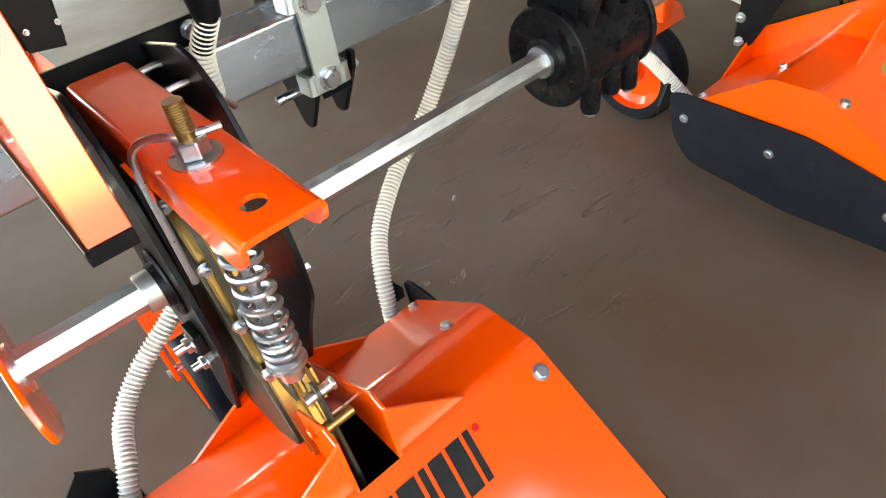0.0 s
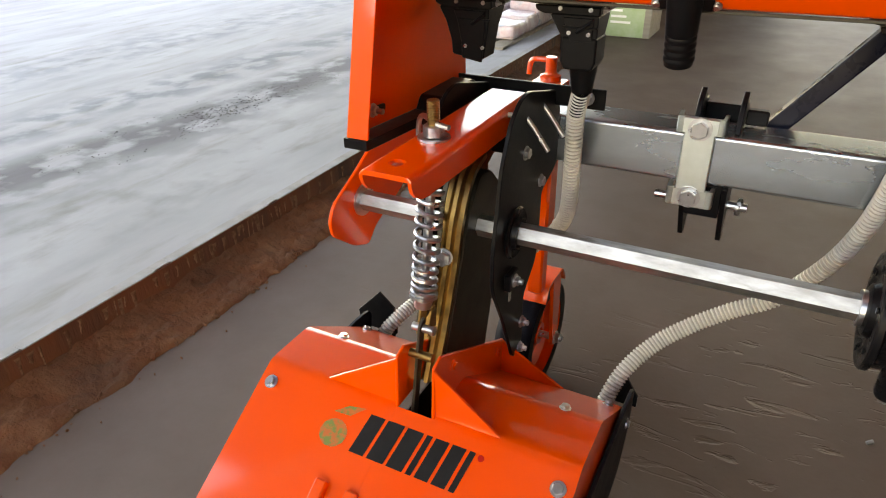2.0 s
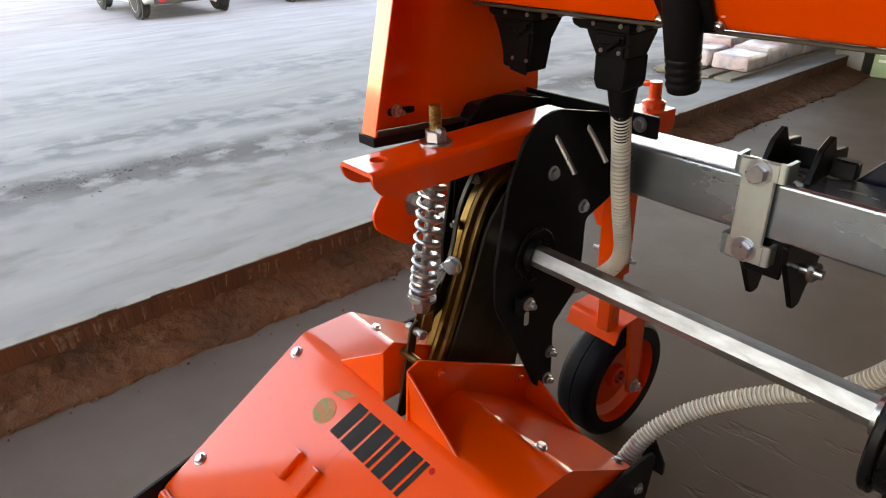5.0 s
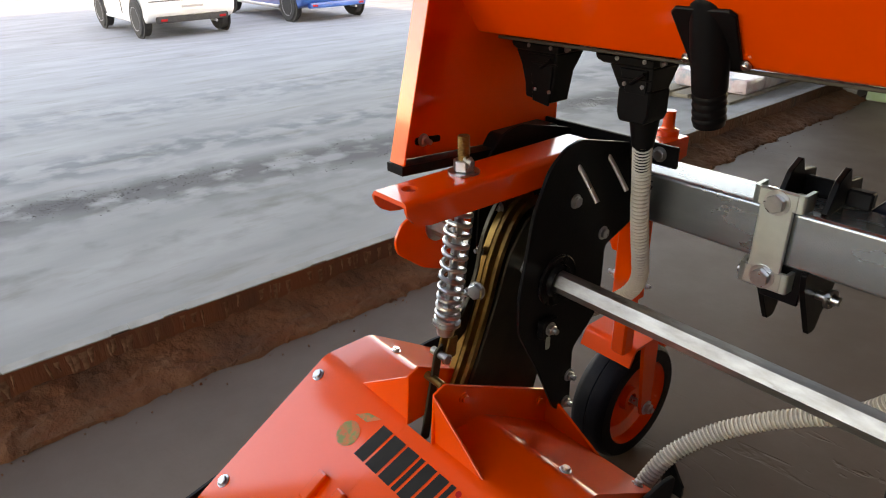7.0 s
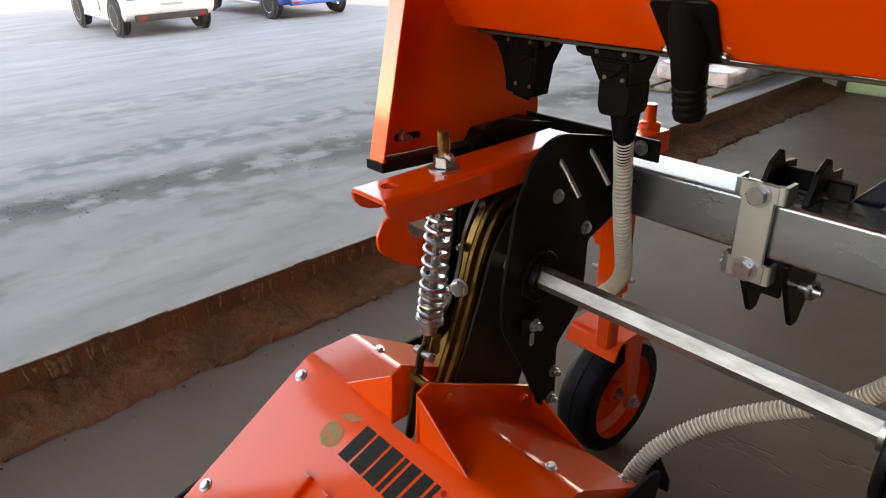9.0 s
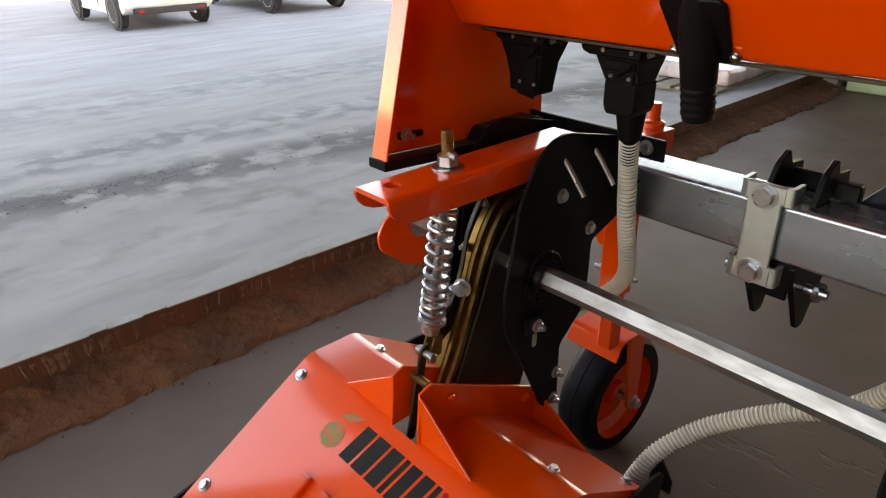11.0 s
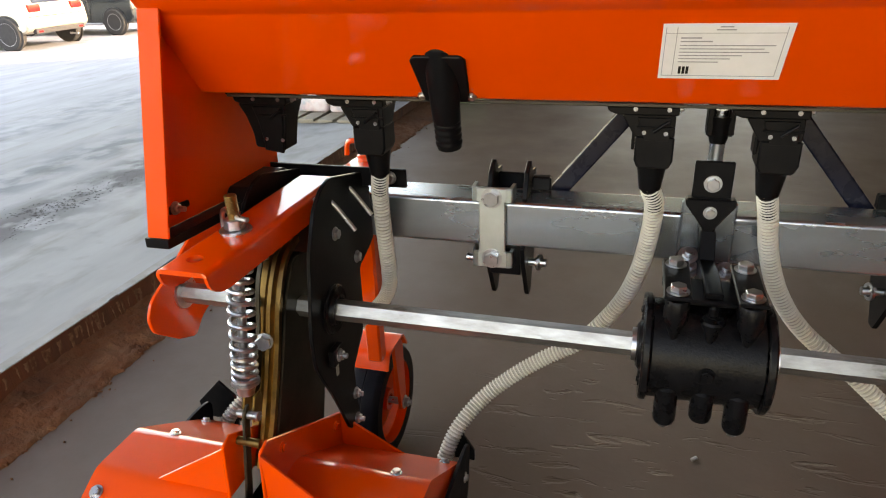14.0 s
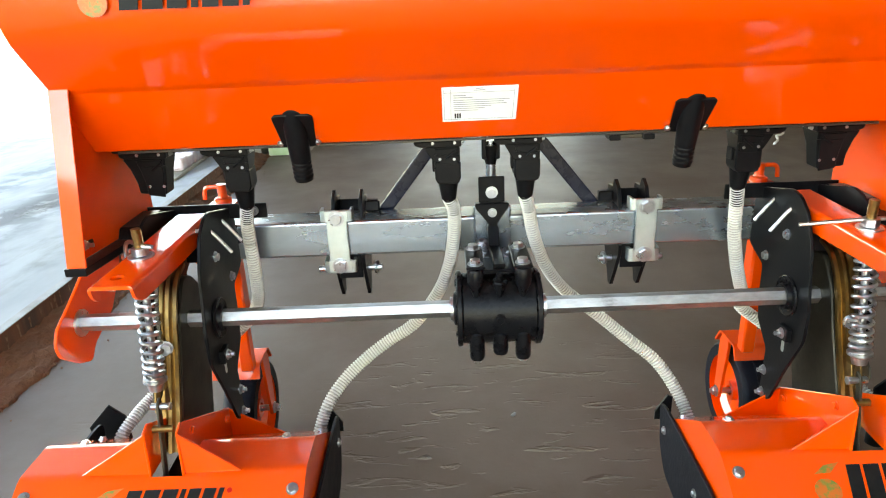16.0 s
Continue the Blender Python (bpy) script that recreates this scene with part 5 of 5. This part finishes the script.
def make_outlet(x, with_hose, d):
    """A metering outlet whose side away from the middle, d, runs out to a long flange."""
    t = thing("metering_outlet", (x, -0.15, 1.172), "black plastic metering outlet bolted under the hopper", "metering outlet", "metering outlets")
    y = -0.118
    X = lambda pts: [(x + d * u, z) for u, z in pts]
    part("flange", soften(slab(X([(-0.038, 1.1705), (0.096, 1.1705), (0.096, 1.160), (0.086, 1.1535), (-0.038, 1.1515)]), "y", y - 0.040, y + 0.065), 0.002), PLASTIC, t)
    part("slide", soften(slab(X([(-0.034, 1.151), (0.080, 1.151), (0.076, 1.142), (0.062, 1.137), (-0.034, 1.137)]), "y", y - 0.034, y + 0.055), 0.002), PLASTIC, t)
    if with_hose:
        trunk = [(-0.030, 1.1365), (0.055, 1.1365), (0.044, 1.118), (0.032, 1.098), (-0.030, 1.098)]
    else:
        trunk = [(-0.026, 1.1365), (0.074, 1.1365), (0.060, 1.112), (0.049, 1.078), (0.047, 1.052), (-0.016, 1.046), (-0.024, 1.10)]
    trunk_mesh = slab(X(rounded(trunk, 0.004, 2)), "y", y - 0.026, y + 0.050)
    for v in trunk_mesh.verts:
        if v.co.y > y:
            v.co.y -= 0.028 * min(max((1.137 - v.co.z) / 0.04, 0), 1)
    part("body", soften(trunk_mesh, 0.0015), PLASTIC, t)
    front = [(u * 0.62 - 0.004, z - 0.004) for u, z in trunk]
    part("cover", soften(slab(X(front), "y", y - 0.0305, y - 0.0262), 0.001), PLASTIC, t)
    part("cover_rib", box(min(x - d * 0.030, x + d * 0.030), max(x - d * 0.030, x + d * 0.030), y - 0.0325, y - 0.0265, 1.1155, 1.1185, 0.0008), PLASTIC, t)
    low = 1.104 if with_hose else 1.066
    for u, z in ((-0.018, 1.147), (0.034, 1.147)):
        part("screw", bolt((x + d * u, y - 0.0345, z), (0, -1, 0), 0.0030, 0.0020, 0.0036), ZINC, t, "small zinc screw")
    for u, z in ((-0.016, low + 0.003), (0.018, low + 0.004)):
        part("screw", bolt((x + d * u, y - 0.031, z), (0, -1, 0), 0.0028, 0.0020, 0.0034), ZINC, t, "small zinc screw")
    part("lever", rod((x - d * 0.020, y - 0.036, 1.128), (x + d * 0.004, y - 0.036, 1.110), 0.0028, n=8), PLASTIC, t)
    for yy in (y - 0.012, y + 0.030):
        part("side_screw", bolt((x - d * 0.034, yy, 1.144), (-d, 0, 0), 0.0045, 0.004, 0.006, 0.003), ZINC, t, "small zinc screw")
    if not with_hose:
        return
    w = 0.031
    part("collar", soften(slab([(x - w, 1.101), (x + w, 1.101), (x + w, 1.060), (x + w - 0.006, 1.046), (x - w + 0.006, 1.046), (x - w, 1.060)], "y", y - 0.030, y + 0.028), 0.003), PLASTIC, t)
    part("clip", box(x - w - 0.006, x - w - 0.0005, y - 0.015, y + 0.015, 1.074, 1.104, 0.0015), PLASTIC, t)
    part("neck", rod((x, y + 0.010, 1.050), (x, y + 0.014, 0.998), 0.026, 0.0185, 20), PLASTIC, t)


for x, hosed, d in ((-0.810, False, -1), (-0.617, True, -1), (-0.112, True, -1), (0.078, True, -1), (0.606, True, 1), (0.790, False, 1)):
    make_outlet(x, hosed, d)


def make_spout(s):
    x = 0.440 if s < 0 else 0.418
    t = thing("outlet_spout", (s * x, -0.25, 1.2), "black ribbed plastic spout on the hopper panel", "spout", "hopper spouts")
    F = lambda bm: flip(bm, s)
    a, b = Vector((0, -0.225, 1.172)), Vector((0, -0.332, 1.314))
    up = (b - a).normalized()
    out = Vector((0, -up.z, up.y))
    bm = bmesh.new()
    shape = ((-0.037, 0.0), (0.037, 0.0), (0.044, 0.090), (0.036, 0.098), (-0.036, 0.098), (-0.044, 0.090))
    lo = [bm.verts.new(a + up * v + Vector((x + u, 0, 0)) + out * 0.0008) for u, v in shape]
    f = bm.faces.new(lo)
    r = bmesh.ops.extrude_face_region(bm, geom=[f])
    bmesh.ops.translate(bm, vec=out * 0.006, verts=[e for e in r["geom"] if isinstance(e, bmesh.types.BMVert)])
    part("mount_plate", F(soften(bm, 0.0015)), PLASTIC, t)
    axis = Vector((0, 0.25, -1)).normalized()
    top = Vector((x, -0.266, 1.256))
    prof = [(0.0, -0.012), (0.022, -0.010), (0.0262, 0.0), (0.0258, 0.05), (0.0230, 0.118)]
    for k in range(4):
        prof += [(0.0216, 0.121 + 0.011 * k), (0.0228, 0.124 + 0.011 * k), (0.0228, 0.127 + 0.011 * k), (0.0216, 0.130 + 0.011 * k)]
    prof += [(0.021, 0.168), (0.017, 0.170), (0.0, 0.170)]
    part("tube", F(turned(prof, top, axis, 28)), PLASTIC, t)
    for sx in (-1, 1):
        part("screw", F(bolt(a + up * 0.010 + Vector((x + sx * 0.041, 0, 0)) + out * 0.003, out, 0.006, 0.004, 0.008)), ZINC, t)


for side in (-1, 1):
    make_spout(side)


def make_hose(s, pts, label):
    """A ribbed hose; over the nozzle its ribs stand apart as single rings on a dark sleeve."""
    line = smooth_line(pts, 0.0020)
    first = 29
    t = thing("ribbed_hose", (s * pts[0][0], pts[0][1], pts[0][2]), label, "hose", "fertilizer hoses")
    part("wall", flip(sweep(line[first:], 0.0148, 14), s), HOSEWALL, t, "clear grey hose wall")
    part("nozzle", flip(sweep(line[:first + 1], 0.0150, 14), s), PLASTIC, t, "black nozzle inside the hose end")
    part("spiral_rib", flip(sweep(line, lambda i: (0.0131, 0.0131, 0.0176, 0.0176)[i % 4] if i >= first else (0.0118, 0.0118, 0.0178, 0.0118)[i % 4], 16), s), HOSE, t, "pale raised ribs", 25)
    return t


inner_left = [(0.112, -0.104, 1.000), (0.100, -0.075, 0.955), (0.103, -0.040, 0.872), (0.118, -0.010, 0.780), (0.152, 0.012, 0.690), (0.222, 0.015, 0.596), (0.297, 0.002, 0.550), (0.363, -0.024, 0.510), (0.425, -0.060, 0.464), (0.470, -0.112, 0.416), (0.493, -0.150, 0.358), (0.496, -0.160, 0.32)]
inner_right = [(0.078, -0.104, 1.000), (0.091, -0.075, 0.953), (0.110, -0.040, 0.866), (0.146, -0.010, 0.770), (0.206, 0.010, 0.682), (0.303, 0.0, 0.603), (0.381, -0.020, 0.538), (0.457, -0.050, 0.479), (0.506, -0.090, 0.409), (0.530, -0.145, 0.346), (0.536, -0.155, 0.31)]
outer = [(0.617, -0.104, 1.000), (0.630, -0.080, 0.955), (0.634, -0.070, 0.924), (0.636, -0.060, 0.863), (0.641, -0.040, 0.794), (0.648, -0.018, 0.740), (0.660, 0.006, 0.690), (0.682, 0.024, 0.645), (0.715, 0.030, 0.605), (0.765, 0.022, 0.562), (0.83, 0.0, 0.518), (0.925, -0.02, 0.465), (0.985, -0.055, 0.425), (1.020, -0.125, 0.395), (1.043, -0.160, 0.36), (1.046, -0.165, 0.31)]
outer_right = [(0.606, -0.104, 1.000), (0.617, -0.086, 0.955), (0.622, -0.076, 0.920), (0.635, -0.058, 0.848), (0.657, -0.042, 0.765), (0.682, -0.020, 0.700), (0.708, 0.012, 0.648)] + outer[8:]
for side in (-1, 1):
    make_hose(side, inner_left if side < 0 else inner_right, "off-white ribbed fertilizer hose hanging from its outlet")
    make_hose(side, outer if side < 0 else outer_right, "off-white ribbed fertilizer hose led behind the side plates")
SHIFT = Vector((0, 0, 0))


# ---- outside the door ----
def make_car(name, rear, y, length, width, height, kind, paint, label):
    """A parked car, tail towards the hall. rear: x of the tail."""
    z0 = ground_z(rear)
    t = thing(name, (rear - length / 2, y, z0), label, "car", "parked cars")
    L, H, W = length, height, width / 2
    X = lambda d: rear - d
    if kind == "hatch":
        side = [(0.10, 0.30), (0.0, 0.42), (0.0, 0.72), (0.06, 0.95), (0.34, H - 0.06), (0.6, H), (1.7, H - 0.01), (2.45, 1.02), (L - 0.45, 0.86), (L - 0.02, 0.66), (L, 0.35), (L - 0.12, 0.22), (0.3, 0.24)]
    elif kind == "sedan":
        side = [(0.08, 0.32), (0.0, 0.42), (0.0, 0.70), (0.05, 0.92), (0.62, 0.97), (1.2, H - 0.04), (1.5, H), (2.5, H - 0.02), (3.1, 0.98), (L - 0.4, 0.85), (L - 0.02, 0.62), (L, 0.34), (L - 0.12, 0.22), (0.3, 0.25)]
    else:
        side = [(0.10, 0.38), (0.0, 0.48), (0.02, 0.80), (0.10, 1.12), (0.30, H - 0.08), (0.55, H), (2.1, H - 0.02), (2.9, 1.15), (L - 0.35, 1.0), (L - 0.02, 0.75), (L, 0.42), (L - 0.15, 0.30), (0.3, 0.32)]
    side = rounded(side, 0.09, 4)
    bm = slab([(X(d), z0 + h) for d, h in side], "y", y - W, y + W)
    for v in bm.verts:
        h = v.co.z - z0
        f = 1.0 if h < 0.85 else 1.0 - 0.24 * (h - 0.85) / (H - 0.85)
        f *= 1.0 - 0.04 * max(0, (0.45 - h) / 0.25)
        v.co.y = y + (v.co.y - y) * f
    soften(bm, 0.05, 3, 50)
    body = part("body", bm, paint, t)
    R = 0.31 if kind != "suv" else 0.35
    rear_ax, front_ax = 0.62, L - 0.78
    for d in (rear_ax, front_ax):
        for k in (-1, 1):
            wy = y + k * (W - 0.085)
            tyre = part("wheel", turned([(R - 0.11, -0.095), (R - 0.02, -0.095), (R, -0.07), (R, 0.07), (R - 0.02, 0.095), (R - 0.11, 0.095)], (X(d), wy + k * 0.012, z0 + R), (0, 1, 0), 32), TYRE, t, "black tyre")
            hub = Vector((X(d), wy + k * 0.012, z0 + R))
            rim = turned([(R - 0.125, 0.05), (R - 0.125, 0.088), (R - 0.105, 0.098), (R - 0.10, 0.06), (R - 0.125, 0.05)], hub, (0, k, 0), 24)
            rim = merge(rim, turned([(0, 0.07), (0.045, 0.07), (0.05, 0.09), (0.0, 0.095)], hub, (0, k, 0), 12))
            for q in range(5):
                spoke = box(-0.024, 0.024, 0.066, 0.088, 0.03, R - 0.11, 0.006)
                bmesh.ops.transform(spoke, matrix=Matrix.Translation(hub) @ Matrix.Scale(k, 4, (0, 1, 0)) @ Matrix.Rotation(q * 2 * math.pi / 5, 4, "Y"), verts=spoke.verts)
                rim = merge(rim, spoke)
            part("rim", rim, ALLOY, tyre, "alloy rim with five spokes")
            part("wheel_arch", turned([(0, 0), (R + 0.05, 0), (R + 0.05, 0.02), (0, 0.02)], (X(d), y + k * (W - 0.028), z0 + R), (0, k, 0), 32), TYRE, body, "dark wheel arch")
    lo = 0.26 if kind != "suv" else 0.34
    part("bumper_skirt", box(X(0.10), X(-0.012), y - W * 0.80, y + W * 0.80, z0 + lo, z0 + lo + 0.11, 0.02, 2), TYRE if kind != "sedan" else paint, t, "dark lower bumper" if kind != "sedan" else "")
    part("plate", box(X(0.0), X(-0.018), y - 0.25, y + 0.25, z0 + lo + 0.20, z0 + lo + 0.31, 0.004), WHITE, t, "white number plate")
    part("plate_bar", box(X(-0.018), X(-0.020), y - 0.20, y + 0.20, z0 + lo + 0.235, z0 + lo + 0.275), INK, t, "grey bar on the plate")
    part("bumper_line", box(X(0.05), X(-0.01), y - W * 0.92, y + W * 0.92, z0 + lo + 0.355, z0 + lo + 0.372, 0.004), TYRE, t)
    hz = 0.66 if kind == "sedan" else 0.80
    for k in (-1, 1):
        part("tail_lamp", box(X(0.12), X(-0.014), y + k * W * 0.68 - 0.16, y + k * W * 0.68 + 0.16, z0 + hz, z0 + hz + 0.16, 0.02, 2), REDLAMP, t, "red tail lamp")
        part("reflector", box(X(0.02), X(-0.02), y + k * W * 0.66 - 0.06, y + k * W * 0.66 + 0.06, z0 + lo + 0.03, z0 + lo + 0.07, 0.004), REDLAMP, t, "red reflector")
    for k in (-1, 1):
        g = slab([(X(0.75), z0 + 0.95), (X(1.05), z0 + H - 0.13), (X(1.9), z0 + H - 0.13), (X(2.35), z0 + 0.95)], "y", y + k * (W - 0.06) - 0.02, y + k * (W - 0.06) + 0.02)
        part("side_window", g, GLASS, t, "dark side window")
        for d in (1.35, 2.45):
            part("door_seam", box(X(d), X(d + 0.012), y + k * W - 0.012, y + k * W + 0.002, z0 + 0.36, z0 + 0.93), TYRE, t)
        part("sill", box(X(front_ax - 0.4), X(rear_ax + 0.4), y + k * (W - 0.03) - 0.04, y + k * (W - 0.03) + 0.022, z0 + 0.23, z0 + 0.29, 0.015), ALLOY if kind != "hatch" else paint, t)
    zr = (0.98, H - 0.10) if kind != "sedan" else (1.0, H - 0.07)
    dr = (0.045, 0.31) if kind == "hatch" else ((0.66, 1.12) if kind == "sedan" else (0.06, 0.27))
    part("rear_window", sheet([(X(dr[0]) + 0.012, z0 + zr[0]), (X(dr[1]) + 0.012, z0 + zr[1])], y - W * 0.66, y + W * 0.66, 0.008, 0, "y"), GLASS, t, "dark rear window")
    part("exhaust", rod((X(0.2), y + W * 0.5, z0 + 0.24), (X(-0.02), y + W * 0.5, z0 + 0.235), 0.024, n=12), ALLOY, t)


make_car("hatchback", -12.48, 3.66, 3.6, 1.62, 1.50, "hatch", CARWHITE, "white hatchback parked across the yard")
make_car("sedan", -12.58, 6.76, 4.2, 1.68, 1.42, "sedan", CARBLUE, "bright blue sedan parked across the yard")
make_car("suv", -13.1, 11.9, 4.3, 1.80, 1.66, "suv", CARBEIGE, "silver-beige compact off-road car parked across the yard")
make_car("sedan", -12.7, 14.75, 4.3, 1.70, 1.42, "sedan", CARDARK, "dark grey sedan parked across the yard")


def make_stack():
    """Goods under crumpled milky film on boards, at the far end of the slab."""
    t = thing("wrapped_pallet", (-2.6, 4.4, STEP), "low heap of goods under milky plastic film on grey boards", "pallet stack")
    z = ground_z(-2.6)
    for k in range(4):
        part("board", box(-2.95 + 0.17 * k, -2.82 + 0.17 * k, 3.58, 5.6, z + 0.012, z + 0.034, 0.003), PALLET, t)
    for k in range(3):
        part("bearer", box(-2.95, -2.30, 3.62 + 0.9 * k, 3.70 + 0.9 * k, z - 0.01, z + 0.012, 0.003), PALLET, t)
    rnd = random.Random(2)
    for i in range(2):
        for j in range(6):
            b = box(-2.93 + 0.31 * i, -2.63 + 0.31 * i, 3.82 + 0.30 * j, 4.11 + 0.30 * j, z + 0.034, z + 0.12 + 0.05 * j + rnd.uniform(-0.02, 0.05), 0.03, 2)
            bmesh.ops.subdivide_edges(b, edges=b.edges, cuts=2, use_grid_fill=True)
            for v in b.verts:
                if v.co.z > z + 0.06:
                    v.co += Vector((0.3, 0.3, 0.8)) * 0.018 * noise.noise(v.co * 14)
            part("wrapped_pack", b, FILM, t, "pack in crumpled milky film")


make_stack()


def make_carton():
    t = thing("green_carton", (-1.71, 5.25, 0), "pale green printed carton with a brown side", "carton")
    part("box_body", box(-1.90, -1.50, 5.004, 5.45, 0.0, 0.34, 0.004), PALLET, t, "brown cardboard")
    part("printed_face", box(-1.895, -1.56, 5.000, 5.0038, 0.006, 0.334), GREENP, t, "pale green printed face")
    for k in range(3):
        part("print_bar", box(-1.86, -1.68 - 0.04 * k, 4.9985, 5.0, 0.12 + 0.05 * k, 0.14 + 0.05 * k), WHITE, t, "pale print bar")


make_carton()
strap = solo("loose_strap", sweep(smooth_line([(3.05, 4.62, 0.006), (3.13, 4.72, 0.02), (3.18, 4.86, 0.03), (3.27, 4.95, 0.02), (3.37, 5.1, 0.006)], 0.03), 0.012, 6), WHITE, (3, 5.2, 0), "loose white plastic strap on the floor", "strap")
solo("boundary_wall", box(-30, -29.7, -40, 60, -0.5, 2.6), WALLM, (-30, 0, 0), "pale boundary wall across the yard", "wall", kind="structure")


def make_grit():
    """Dark chips lying in a broken band on the slab."""
    rnd = random.Random(8)
    vs, fs = [], []
    for _ in range(15000):
        y = rnd.uniform(-2.5, 6)
        dense = 1.0 if y < -0.35 else (0.25 if y < 0.45 else 0.6)
        x = -3.50 + 0.13 * (y - 0.5) + 0.05 * noise.noise(Vector((y * 0.9, 3, 1))) + rnd.gauss(0, 0.08 + 0.05 * dense)
        if noise.noise(Vector((x * 2.2, y * 1.9, 6))) + 0.35 * noise.noise(Vector((x * 9, y * 7, 2))) + rnd.uniform(-0.35, 0.35) < 0.30 - 0.34 * dense:
            continue
        r = rnd.uniform(0.0018, 0.005) * (1 if rnd.random() < 0.95 else 1.8)
        a, z = rnd.uniform(0, 6.3), ground_z(x)
        k = len(vs)
        for p in ((r * 1.5, 0, 0), (0, r, 0), (-r * 1.4, 0, 0), (0, -r * 0.9, 0), (r * 0.2, r * 0.1, r * 0.6), (0, 0, -r)):
            vs.append((x + p[0] * math.cos(a) - p[1] * math.sin(a) + 3.5, y + p[0] * math.sin(a) + p[1] * math.cos(a), z + p[2] + r * 0.1 - STEP))
        for q in range(4):
            fs += [(k + q, k + (q + 1) % 4, k + 4), (k + (q + 1) % 4, k + q, k + 5)]
    me = bpy.data.meshes.new("dark_grit")
    me.from_pydata(vs, [], fs)
    me.materials.append(GRIT)
    ob = new("dark_grit", me)
    ob.location = (-3.5, 0, STEP)
    tagged(ob, "dark stone chips lying in a band on the slab", "grit", kind="stuff")


make_grit()
solo("floor_chip", bolt((0.09, 0.36, 0.0), (0.9, 0.5, 0.4), 0.006, 0.016, 0.005), SHAFT, (0.09, 0.36, 0), "small loose metal scrap on the floor", "scrap")
